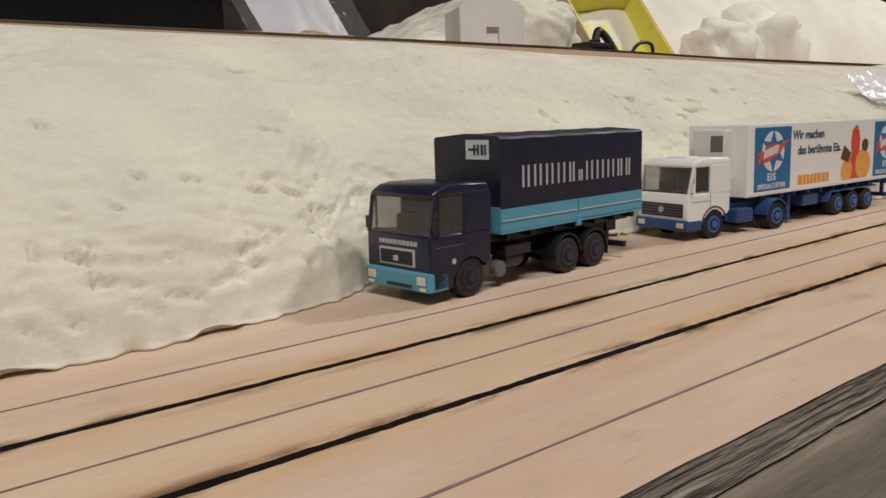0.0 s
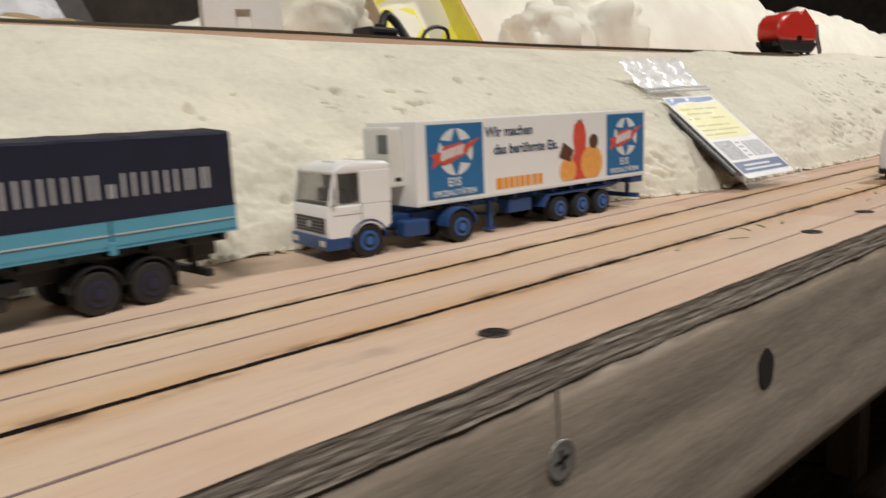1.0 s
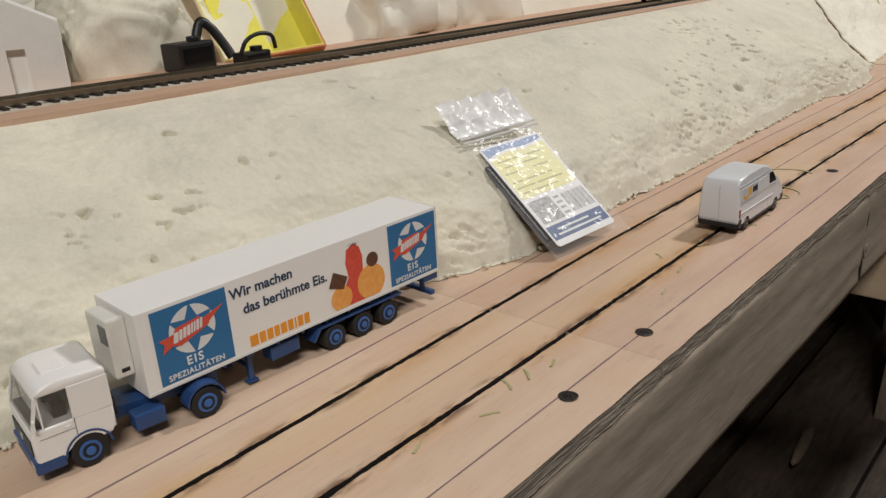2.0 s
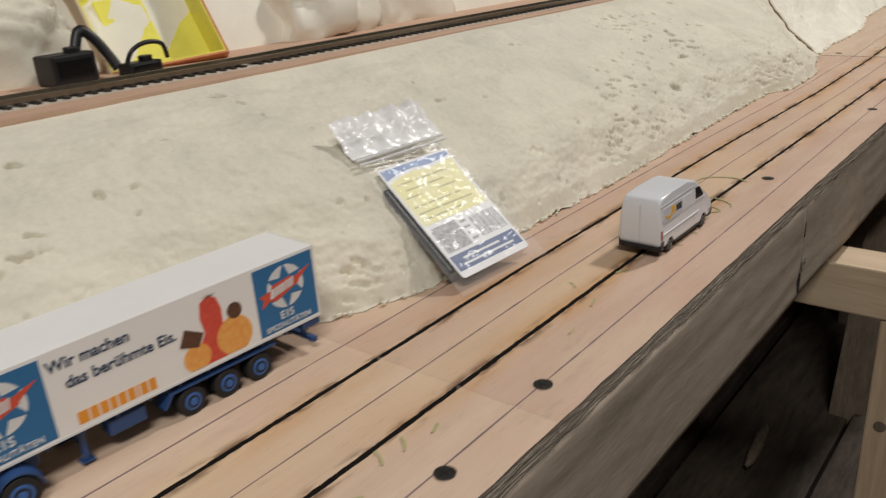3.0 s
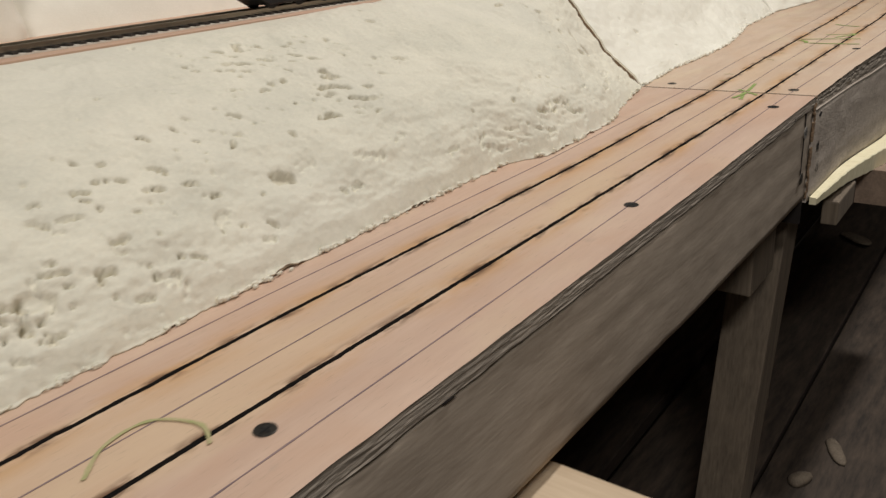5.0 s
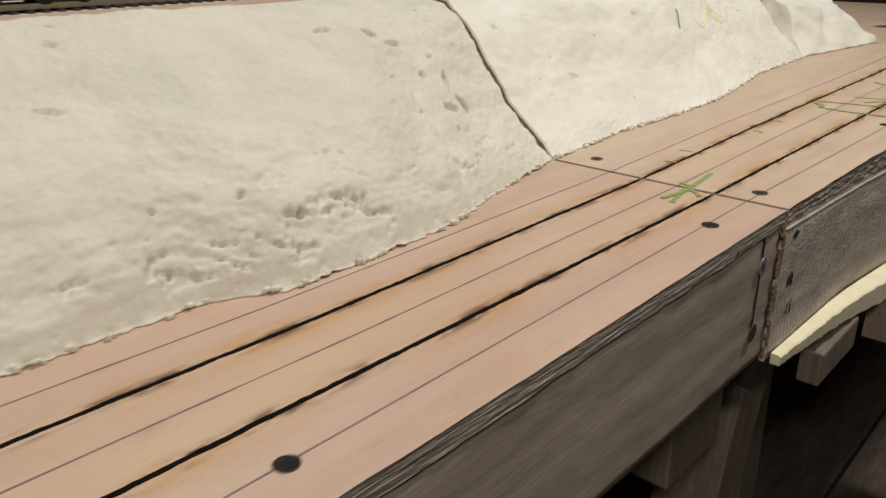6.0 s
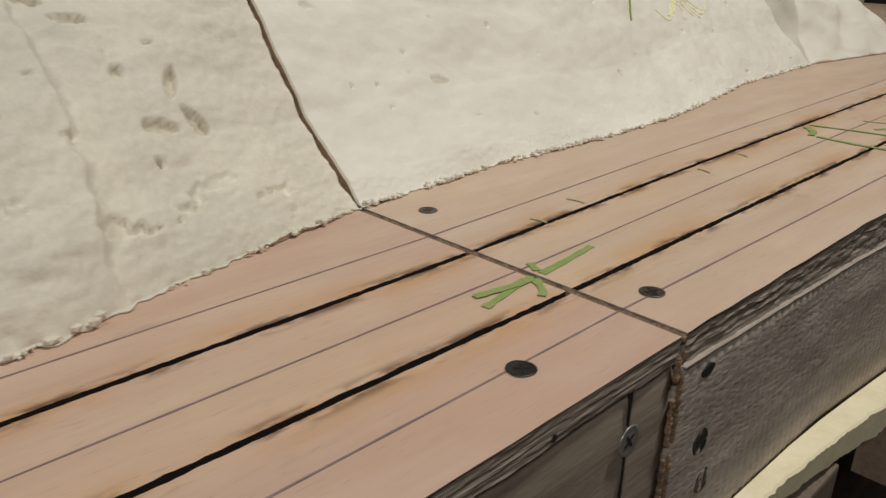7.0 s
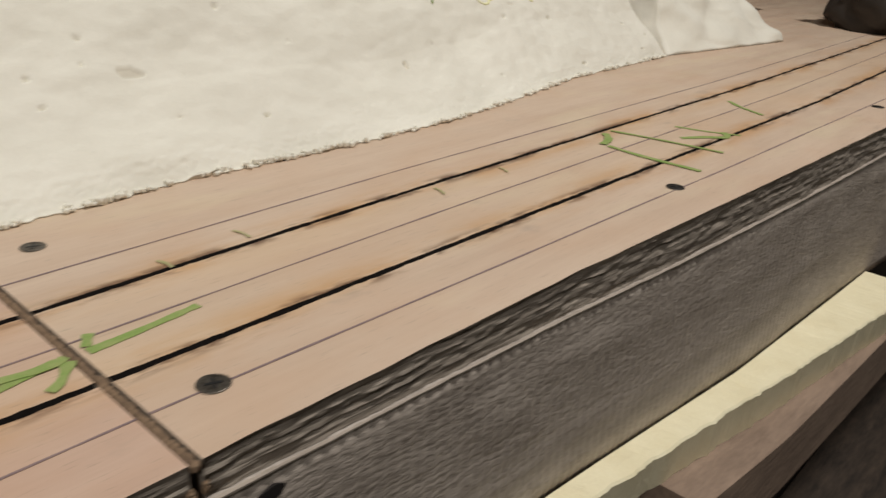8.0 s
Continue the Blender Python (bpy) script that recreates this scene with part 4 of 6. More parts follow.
    p = [(x0 + 0.5, -h + 0.8, waist), (x0 + 0.5, h - 0.8, waist), (x0 + slope + 0.2, h - 0.8, top - 3.2), (x0 + slope + 0.2, -h + 0.8, top - 3.2)]
    a = [ws.verts.new(Vector(q) * MM) for q in p]
    b = [ws.verts.new((Vector(q) + Vector((0.25, 0, 0))) * MM) for q in p]
    ws.faces.new(a), ws.faces.new(b[::-1])
    for k in range(4):
        ws.faces.new((a[k], b[k], b[(k + 1) % 4], a[(k + 1) % 4]))
    part("windscreen", ws, GLASS, thing, "see-through windscreen")
    for sgn in (-1, 1):
        part("seat", boxm(x0 + 8, x0 + 12, sgn * 6.5 - 3, sgn * 6.5 + 3, waist - 3, waist + 4.5, bev=0.6), BLACK, thing, "dark cab seat")
    part("dashboard", boxm(x0 + 1.2, x0 + 4, -h + 1.2, h - 1.2, waist - 2, waist + 0.6, bev=0.3), BLACK, thing)


def mudguard(thing, x, r, y0, y1, z, material):
    bm = bmesh.new()
    outer, inner = arc(x, z, r, 5, 175, 12), arc(x, z, r - 0.6, 175, 5, 12)
    prof = outer + inner
    a = [bm.verts.new((px * MM, y0 * MM, pz * MM)) for px, pz in prof]
    b = [bm.verts.new((px * MM, y1 * MM, pz * MM)) for px, pz in prof]
    n = len(prof)
    for i in range(n):
        bm.faces.new((a[i], b[i], b[(i + 1) % n], a[(i + 1) % n]))
    h = n // 2
    for i in range(h - 1):
        bm.faces.new((a[i], a[i + 1], a[n - 2 - i], a[n - 1 - i]))
        bm.faces.new((b[i], b[n - 1 - i], b[n - 2 - i], b[i + 1]))
    return part("mudguard", bm, material, thing)


def tarpaulin_truck(m):
    """A three-axle box truck with a tarpaulin top; x runs from its nose to its tail, about 110 mm."""
    t = root("tarpaulin_truck", m, "navy model truck with tarpaulin and light blue dropsides", "model truck")
    h = 14.2
    cab(t, 0, 24.5, 27.6, 6.0, 19.2, 33.0, 2.2, NAVY, 15.8, 7.0, BLACK, 13.5)
    part("cab_step", boxm(1.0, 8.6, -13.9, 13.9, 4.0, 9.5, bev=0.4), BLACK, t)
    part("bumper", boxm(-0.9, 7.2, -13.9, 13.9, 3.6, 9.2, bev=0.7), SKY, t, "light blue front bumper")
    part("bumper_slot", boxm(-1.0, -0.7, -7.0, 4.0, 4.4, 5.4), NAVY, t)
    for sgn in (-1, 1):
        part("headlamp", boxm(-1.15, -0.6, sgn * 10.8 - 1.7, sgn * 10.8 + 1.7, 5.6, 8.0, bev=0.3), LAMPCLEAR, t, "pale square headlamp")
        part("fog_lamp", boxm(-1.1, -0.6, sgn * 11.4 - 1.2, sgn * 11.4 + 1.2, 4.0, 5.0, bev=0.2), LAMPCLEAR, t)
    part("grille_frame", boxm(-0.35, 0.4, -7.6, 7.6, 10.2, 15.2, bev=0.2), SILVER, t, "silver grille surround")
    part("grille", boxm(-0.55, 0.3, -6.9, 6.9, 10.8, 14.6, bev=0.1), BLACK, t, "black radiator grille")
    bm = bmesh.new()
    for k in range(3):
        box(bm, -0.65, -0.5, -6.6, 6.6, 11.3 + k * 1.15, 11.6 + k * 1.15)
    part("grille_bars", bm, NAVY, t)
    part("grille_badge", boxm(-0.75, -0.5, -1.0, 1.0, 11.6, 13.2, bev=0.2), SILVER, t)
    bm = bmesh.new()
    y = -8.6
    for w in (1.2, 1.2, 1.1, 1.2, 1.0, 0.6, 1.3, 1.1, 1.2, 1.0, 0.9):
        box(bm, -0.12, 0.3, y, y + w, 16.2, 17.5)
        y += w + 0.45
    part("name_bars", bm, SILVER, t, "row of silver printed bars")
    part("door_mark", plate(rounded(8.4, 9.8, 10.6, 12.2, 0.6), -13.82, 0.08), SILVER, t)
    # load bed
    L0, L1 = 28.5, 103.0
    part("load_floor", boxm(L0, L1, -h, h, 16.6, 17.6), SKY, t)
    for sgn in (-1, 1):
        y0, y1 = sorted((sgn * h, sgn * (h - 0.8)))
        for a, b in ((L0, 65.3), (65.9, L1)):
            d = part("dropside", boxm(a, b, y0, y1, 17.0, 24.6, bev=0.15), SKY, t, "light blue dropside")
            part("dropside_ridge", boxm(a + 0.5, b - 0.5, sgn * h - 0.25, sgn * h + 0.25, 20.3, 20.7), SILVER, d, "thin pale ridge")
        part("latch", boxm(64.6, 66.6, sgn * h - 0.5, sgn * h + 0.5, 15.2, 18.6, bev=0.2), SKY, t)
    part("headboard", boxm(L0 - 0.1, L0 + 0.8, -h + 0.2, h - 0.2, 17.0, 24.6, bev=0.15), SKY, t)
    part("tailboard", boxm(L1 - 0.8, L1 + 0.1, -h + 0.2, h - 0.2, 17.0, 24.6, bev=0.15), SKY, t)
    prof = [(-h + 0.1, 24.3), (-h + 0.1, 44.6), (-h + 0.9, 45.3), (0, 46.3), (h - 0.9, 45.3), (h - 0.1, 44.6), (h - 0.1, 24.3)]
    bm = bmesh.new()
    rows = []
    for i in range(31):
        x = L0 + 0.15 + (L1 - L0 - 0.3) * i / 30
        rows.append([bm.verts.new((x * MM, (py + 0.12 * noise.noise((x * 0.2, pz, 0))) * MM, (pz - 0.2 * abs(math.sin(i * math.pi / 6)) * (pz > 30)) * MM)) for py, pz in prof])
    for a, b in zip(rows, rows[1:]):
        for k in range(len(a) - 1):
            bm.faces.new((a[k], a[k + 1], b[k + 1], b[k]))
    bm.faces.new(rows[0]), bm.faces.new(rows[-1][::-1])
    tarp = part("tarpaulin", bm, TARP, t, "dark navy tarpaulin cover")
    part("tarpaulin_hem", boxm(L0, L1, -h - 0.05, -h + 0.3, 24.1, 24.7), NAVY, t)
    # plain silver bars on the side, in place of the haulier's name
    x = 38.2
    for w, hh in ((3.2, 6.6), (3.4, 6.6), (3.4, 6.5), (3.6, 6.4), (2.6, 6.3), (2.0, 3.6), (3.6, 6.2), (3.8, 6.1), (3.6, 6.0), (2.6, 5.9), (2.4, 5.9)):
        for a, b in ((0.0, 0.75), (w - 0.75, w)):
            part("printed_bar", boxm(x + a, x + b, -h - 0.12, -h + 0.3, 29.8, 29.8 + hh), SILVER, tarp, "silver printed bar")
        x += w + (2.3 if hh != 3.6 else 2.0)
    s = part("front_sign", boxm(L0 - 0.1, L0 + 0.5, -9.6, -0.2, 38.6, 44.4), SIGNWHITE, tarp, "white sign with dark blue shapes")
    bm = bmesh.new()
    for y, w in ((-8.8, 0.8), (-7.7, 1.2), (-5.9, 0.9), (-4.4, 0.9)):
        box(bm, L0 - 0.18, L0, y, y + w, 39.9, 43.0)
    box(bm, L0 - 0.18, L0, -5.9, -1.4, 41.2, 41.9)
    part("sign_shapes", bm, INK, s)
    # chassis
    part("chassis", boxm(22, 101, -4.5, 4.5, 9.0, 13.5, bev=0.3), BLACK, t)
    part("subframe", boxm(29, 102, -9.0, 9.0, 13.5, 16.6, bev=0.2), BLACK, t)
    for i in range(7):
        part("cross_member", boxm(32 + i * 11.0, 33.5 + i * 11.0, -13.2, 13.2, 14.6, 16.7), BLACK, t)
    for sgn in (-1, 1):
        ys = sorted((sgn * 13.0, sgn * 6.5))
        part("fuel_tank", cylm((36.0, sgn * 9.5, 8.4), 0, 3.2, 8.0, 18, bev=0.4), BLACK, t)
        part("air_tank", cylm((29.8, sgn * 11.0, 6.0), 1, 2.5, 3.0, 18, bev=0.4), RIMGREY, t, "grey round tank")
        part("side_box", boxm(31.5, 43.0, *ys, 9.4, 12.6, bev=0.4), BLACK, t)
        for wx, rr in ((15.8, 5.8), (61.0, 5.8), (75.8, 5.8)):
            wheel(t, wx, sgn * 13.4, rr, 4.6 if wx < 20 else 6.6, RIMNAVY, sgn)
        for wx in (61.0, 75.8):
            mudguard(t, wx, 7.0, *sorted((sgn * 13.6, sgn * 7.0)), 6.2, BLACK)
    for wx in (61.0, 75.8):
        part("axle", cylm((wx, 0, 5.8), 1, 1.3, 20, 12), BLACK, t)
    for sgn in (-1, 1):
        part("tail_bracket", boxm(92.0, 93.5, sgn * 6.0 - 0.6, sgn * 6.0 + 0.6, 5.5, 13.0), BLACK, t)
    part("underrun_bar", boxm(92.5, 94.5, -13.4, 13.4, 4.4, 6.4, bev=0.2), BLACK, t, "black underrun bar")
    part("mud_flap", boxm(83.0, 83.6, -13.2, -7, 3.5, 11.0), BLACK, t)
    part("tow_hitch", boxm(94, 101.0, -1.2, 1.2, 7.0, 8.8, bev=0.2), BLACK, t)
    return t


tarpaulin_truck(pose(0.2262, 0.0830, 0.0, 0, 0, 4.3))


def emblem(owner, x0, x1, z0, z1, y):
    """A blue advertising panel with a white disc, a star and a jagged red ribbon."""
    w, cx, cz = x1 - x0, 0.5 * (x0 + x1), z0 + (z1 - z0) * 0.62
    k = w / 28.0
    p = shape("blue_panel", [(x0, z0), (x1, z0), (x1, z1), (x0, z1)], y, 0.10, SIGNBLUE, owner, "blue advertising panel")
    shape("white_disc", arc(cx, cz, 8.6 * k, 0, 350, 35), y - 0.10, 0.06, SIGNWHITE, p)
    shape("blue_star", [(cx + (9.4 if i % 2 == 0 else 4.6) * k * math.cos(radians(90 + i * 30)), cz + (9.4 if i % 2 == 0 else 4.6) * k * math.sin(radians(90 + i * 30))) for i in range(12)], y - 0.16, 0.05, SIGNBLUE, p)
    rib = [(-11.8, -5.6), (-10.6, -2.2), (-12.4, -0.6), (-7.0, 0.4), (-6.0, 2.2), (3.0, 3.4), (4.0, 2.2), (12.4, 4.8), (6.4, 0.4), (6.0, -0.6), (-5.0, -4.6), (-8.0, -3.6)]
    shape("red_ribbon", [(cx + a * k, cz + b * k) for a, b in rib], y - 0.21, 0.05, SIGNRED, p, "jagged red ribbon")
    bars("white_bar", cx - 7.6 * k, cz - 2.9 * k, 3.6 * k, [1.7 * k, 1.1 * k, 1.1 * k, 1.1 * k, 0.6 * k, 0.6 * k, 1.0 * k, 0.8 * k], 0.42 * k, y - 0.26, SIGNWHITE, p, slant=0.7 * k, rise=0.20)
    lettering("lettering", "EIS", 4.4 * k, cx - 4.2 * k, z0 + 4.3 * k, y - 0.1, SIGNWHITE, p, 1.25)
    lettering("lettering", "SPEZIALITÄTEN", 2.9 * k, cx - 11.4 * k, z0 + 0.9 * k, y - 0.1, SIGNWHITE, p, 1.1, 0.98)


def articulated_truck(m):
    """A tractor and a three-axle refrigerated semi-trailer; x runs from the nose to the tail, about 180 mm."""
    t = root("articulated_truck", m, "white and blue model truck with refrigerated advertising trailer", "model truck")
    cab(t, 6.8, 24.6, 27.4, 6.6, 18.8, 32.6, 3.0, TRUCKWHITE, 22.0, 6.9, TRUCKWHITE, 12.4)
    part("bumper", boxm(5.9, 14.8, -13.8, 13.8, 4.0, 8.4, bev=0.7), BLUE, t, "blue front bumper")
    part("grille", boxm(6.5, 7.2, -11.2, 11.2, 9.4, 14.8, bev=0.3), BLACK, t, "black radiator grille")
    bm = bmesh.new()
    for k in range(4):
        box(bm, 6.38, 6.6, -10.8, 10.8, 10.2 + k * 1.15, 10.5 + k * 1.15)
    part("grille_bars", bm, RIMGREY, t)
    part("grille_badge", cylm((6.35, 0, 12.2), 0, 1.3, 0.3, 20), SILVER, t)
    for sgn in (-1, 1):
        part("headlamp", boxm(5.75, 6.2, sgn * 10.4 - 1.9, sgn * 10.4 + 1.9, 5.3, 7.4, bev=0.3), LAMPCLEAR, t)
        mudguard(t, 22.0, 7.5, *sorted((sgn * 13.95, sgn * 9.0)), 5.8, BLUE)
        wheel(t, 22.0, sgn * 13.4, 5.8, 4.4, RIMBLUE, sgn)
        wheel(t, 61.5, sgn * 13.4, 5.8, 6.6, RIMBLUE, sgn)
        mudguard(t, 61.5, 7.2, *sorted((sgn * 13.8, sgn * 7.2)), 6.0, BLUE)
        part("fuel_tank", boxm(37.0, 47.5, *sorted((sgn * 12.6, sgn * 6.0)), 4.6, 10.4, bev=0.9), BLUE, t, "blue fuel tank")
    part("roof_hatch", boxm(15, 22, -5, 5, 32.2, 33.0, bev=0.4), TRUCKWHITE, t)
    part("tractor_chassis", boxm(28, 70, -4.6, 4.6, 8.0, 12.0, bev=0.3), BLUE, t, "blue tractor chassis")
    part("fifth_wheel", cylm((60, 0, 12.6), 2, 6.0, 1.2, 24), BLACK, t)
    part("axle", cylm((61.5, 0, 5.8), 1, 1.4, 20, 12), BLACK, t)
    part("air_hose_rack", boxm(32.4, 34.0, -6, 6, 10.0, 17.0, bev=0.3), BLACK, t)
    # the tractor stands turned a little under its trailer
    turn = pose(0.022, -0.0134, 0) @ pose(0, 0, 0, 0, 0, -6.0) @ pose(-0.022, 0.0134, 0)
    for o in t.children_recursive:
        o.data.transform(turn)
    # trailer
    B0, B1, h, z0, z1 = 43.2, 181.2, 14.4, 14.6, 44.8
    tr = part("trailer_box", boxm(B0, B1, -h, h, z0, z1, bev=0.35), TRUCKWHITE, t, "white refrigerated trailer box")
    part("corner_post", boxm(B1 - 0.4, B1 + 0.3, -h - 0.1, h + 0.1, z0 - 0.2, z1 + 0.1, bev=0.15), COOLGREY, tr)
    part("lower_rail", boxm(B0 + 1, B1 - 0.6, -h - 0.14, -h + 0.4, z0 + 0.2, z0 + 1.1), SIGNWHITE, tr)
    c = part("cooling_unit", boxm(B0 - 6.5, B0 - 0.05, -7.8, 7.8, 22.0, 43.2, bev=0.9), COOLGREY, t, "cream cooling unit")
    part("cooler_grille", boxm(B0 - 6.7, B0 - 6.2, -7.0, -1.2, 34.0, 40.6, bev=0.2), RIMGREY, c, "dark grey ventilation grille")
    part("cooler_slot", boxm(B0 - 4.4, B0 - 1.6, -7.95, -7.5, 24.0, 25.4), BLACK, c)
    y = -h
    emblem(tr, 48.2, 76.2, z0 + 1.9, z1 - 1.4, y)
    emblem(tr, 152.6, 180.2, z0 + 1.9, z1 - 1.4, y)
    lettering("lettering", "Wir machen", 5.4, 77.6, z1 - 7.2, y, INK, tr, 1.0, 0.98)
    lettering("lettering", "das berühmte Eis.", 5.4, 82.0, z1 - 14.0, y, INK, tr, 1.0, 0.98)
    bars("orange_bar", 83.0, z0 + 2.6, 4.3, [3.4, 2.6, 2.6, 2.2, 2.6, 2.4, 0.8, 2.4, 2.4], 0.65, y, ORANGE, tr)
    # advertising picture of fruit and ice cream
    cx = 133.8
    shape("strawberry_ice", [(cx - 8, z0 + 2.2), (cx + 4, z0 + 2.2), (cx + 5, z0 + 9), (cx + 4.2, z0 + 15), (cx + 4.4, z0 + 21), (cx + 3, z0 + 25.4), (cx, z0 + 27.0), (cx - 3.4, z0 + 25.4), (cx - 4.4, z0 + 20), (cx - 3.4, z0 + 14), (cx - 6.4, z0 + 9)], y, 0.10, BERRY, tr, "printed red strawberry ice")
    shape("ice_scoop", arc(cx - 7.8, z0 + 6.4, 5.3, -52, 232, 22), y - 0.1, 0.06, PEACH, tr, "printed orange ice scoop")
    shape("ice_scoop", arc(cx + 8.0, z0 + 8.6, 7.4, -58, 238, 24), y - 0.1, 0.07, PEACH, tr, "printed orange ice scoop")
    shape("chocolate", [(cx - 13.6, z0 + 12.5), (cx - 6.6, z0 + 10.0), (cx - 4.0, z0 + 14.6), (cx - 10.8, z0 + 18.4)], y - 0.16, 0.05, CHOC, tr, "printed dark chocolate squares")
    shape("chocolate", arc(cx + 9.4, z0 + 17.8, 3.1, 0, 340, 16), y - 0.17, 0.05, CHOC, tr, "printed dark nut")
    bm = bmesh.new()
    for k in range(5):
        a = radians(40 + 25 * k)
        p0, p1 = (cx + 1.2 * math.cos(a), z0 + 26 + 0.6 * math.sin(a)), (cx + 4.2 * math.cos(a), z0 + 26 + 2.0 * math.sin(a))
        v = [bm.verts.new((q[0] * MM, (y - 0.16) * MM, q[1] * MM)) for q in (p0, (p0[0] + 0.8, p0[1]), p1)]
        bm.faces.new(v)
    part("berry_leaf", bm, CHOC, tr)
    part("trailer_frame", boxm(46, 174, -5.0, 5.0, 10.6, 14.6, bev=0.3), BLUE, t, "dark blue trailer frame")
    for i in range(9):
        part("cross_member", boxm(72 + i * 11.5, 73.2 + i * 11.5, -12.6, 12.6, 12.6, 14.6), BLUE, t)
    for sgn in (-1, 1):
        for wx in (121.6, 136.4, 150.6):
            wheel(t, wx, sgn * 13.4, 5.4, 5.6, RIMBLUE, sgn)
        part("mudguard", boxm(113.5, 158.5, *sorted((sgn * 13.9, sgn * 7.5)), 11.4, 12.2, bev=0.2), BLUE, t)
        fl = [(113.5, 11.6), (110.6, 7.4), (111.3, 7.0), (114.6, 11.2)]
        part("mudguard_flap", prism(fl, *sorted((sgn * 13.9, sgn * 7.5))), BLUE, t)
        part("landing_leg", boxm(83.0, 85.0, sgn * 9.0 - 1.0, sgn * 9.0 + 1.0, 1.6, 12.8, bev=0.2), BLUE, t, "blue landing leg")
        part("landing_foot", boxm(81.8, 86.2, sgn * 9.0 - 1.8, sgn * 9.0 + 1.8, 1.0, 1.8, bev=0.2), BLUE, t)
        part("tail_bracket", boxm(174.5, 176.2, sgn * 9.0 - 0.7, sgn * 9.0 + 0.7, 6.0, 14.6), BLUE, t)
    for wx in (121.6, 136.4, 150.6):
        part("axle", cylm((wx, 0, 5.4), 1, 1.3, 20, 12), BLACK, t)
    part("landing_brace", boxm(83.4, 84.6, -9, 9, 6.6, 7.6), BLUE, t)
    part("pallet_box", boxm(92.0, 105.0, -12.4, -6.0, 6.8, 12.2, bev=0.4), BLUE, t)
    part("underrun_bar", boxm(176.0, 178.4, -13.8, 13.8, 4.4, 6.4, bev=0.2), BLUE, t, "blue underrun bar")
    part("tail_board", boxm(172.0, 180.6, -13.8, 13.8, 11.6, 14.4, bev=0.2), BLUE, t)
    return t


articulated_truck(pose(0.3588, 0.0934, 0.0, 0, 0, -2.3))

# ---- timber under the road ----


def timber(name, x0, x1, y0, y1, z0, z1, material, label, shear=(0, 0)):
    bm = box(bmesh.new(), x0, x1, y0, y1, z0, z1, s=1.0, bev=0.0015)
    for v in bm.verts:
        k = (z1 - v.co.z) / (z1 - z0)
        v.co.x += shear[0] * k
        v.co.y += shear[1] * k
    return tagged(part(name, bm, material), label, "timber")


timber("cross_beam", 0.930, 0.968, -0.60, 0.16, -0.1205, -0.0835, PINE, "pale planed pine beam under the plank")
timber("support_post", 0.9315, 0.9665, -0.1065, -0.0655, -0.999, -0.1208, PINE_UP, "pale pine post with a knot beneath the beam")
tagged(part("knot", cylm((0.9311, -0.076, -0.207), 0, 0.0042, 0.001, 18, s=1.0), GREYWOOD, bpy.data.objects["support_post"]), "round brown wood knot")
timber("support_post", 1.398, 1.440, -0.016, 0.026, -0.999, -0.0825, GREYWOOD, "grey timber leg leaning below the road", (-0.13, 0.03))
timber("support_post", 1.60, 1.645, 0.05, 0.095, -0.999, -0.095, GREYWOOD, "grey timber leg leaning below the road", (0.05, 0.0))
timber("support_post", 1.25, 1.29, 0.20, 0.24, -0.999, -0.02, GREYWOOD, "grey timber leg leaning below the road", (0.02, 0.0))
timber("cross_beam", 1.30, 1.36, -0.014, 0.20, -0.15, -0.083, GREYWOOD, "dark timber block under the board joint")
timber("timber_block", 1.405, 1.470, -0.050, -0.037, -0.120, -0.0990, GREYWOOD, "small brown block below the foam strip")
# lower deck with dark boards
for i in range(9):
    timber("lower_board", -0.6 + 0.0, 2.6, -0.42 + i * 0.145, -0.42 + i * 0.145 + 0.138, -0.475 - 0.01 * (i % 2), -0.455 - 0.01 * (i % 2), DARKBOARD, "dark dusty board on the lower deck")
rng = random.Random(5)
for i in range(26):
    x, y = rng.uniform(0.7, 2.3), rng.uniform(-0.3, 0.5)
    a, b, c = rng.uniform(0.01, 0.06), rng.uniform(0.006, 0.016), rng.uniform(0.002, 0.006)
    o = foam_lump("foam_scrap", (x, y, -0.455 + c * 0.8), (a, b, c), i * 1.7, "dusty pale scrap lying on the dark boards", GREYWOOD if i % 4 else PLANK, sub=2)
    o.rotation_euler = (0, 0, rng.uniform(0, 3))

# foam strip beside the far plank
STRIP_TOP = ((1.352, -0.0800), (1.44, -0.0815), (1.50, -0.0860), (1.55, -0.0905), (1.62, -0.0970), (1.81, -0.1015))
STRIP_THICK = ((1.352, 0.006), (1.50, 0.015), (1.6, 0.019))
bm = bmesh.new()
rows = []
for i in range(231):
    t = i / 230
    x = 1.352 + 0.458 * t
    yi = lerp_table(FRONT, x) - 0.0012
    yo = yi - lerp_table(((1.35, 0.005), (1.5, 0.0120), (1.6, 0.0150), (1.7, 0.023), (1.81, 0.032)), x) + 0.0010 * noise.noise((x * 80, 1, 0)) + 0.0008 * noise.noise((x * 260, 1, 4))
    zt = lerp_table(STRIP_TOP, x)
    rows.append([bm.verts.new(p) for p in ((x, yi, zt), (x, 0.5 * (yi + yo), zt + 0.0014 * noise.noise((x * 50, 2, 0)) + 0.0007 * noise.noise((x * 240, 2, 3))), (x, yo + 0.001, zt - 0.0002), (x, yo, zt - 0.001), (x, yo + 0.0004, zt - lerp_table(STRIP_THICK, x)), (x, yi, zt - lerp_table(STRIP_THICK, x)))])
for a, b in zip(rows, rows[1:]):
    for k in range(6):
        bm.faces.new((a[k], a[(k + 1) % 6], b[(k + 1) % 6], b[k]))
bm.faces.new(rows[0]), bm.faces.new(rows[-1][::-1])
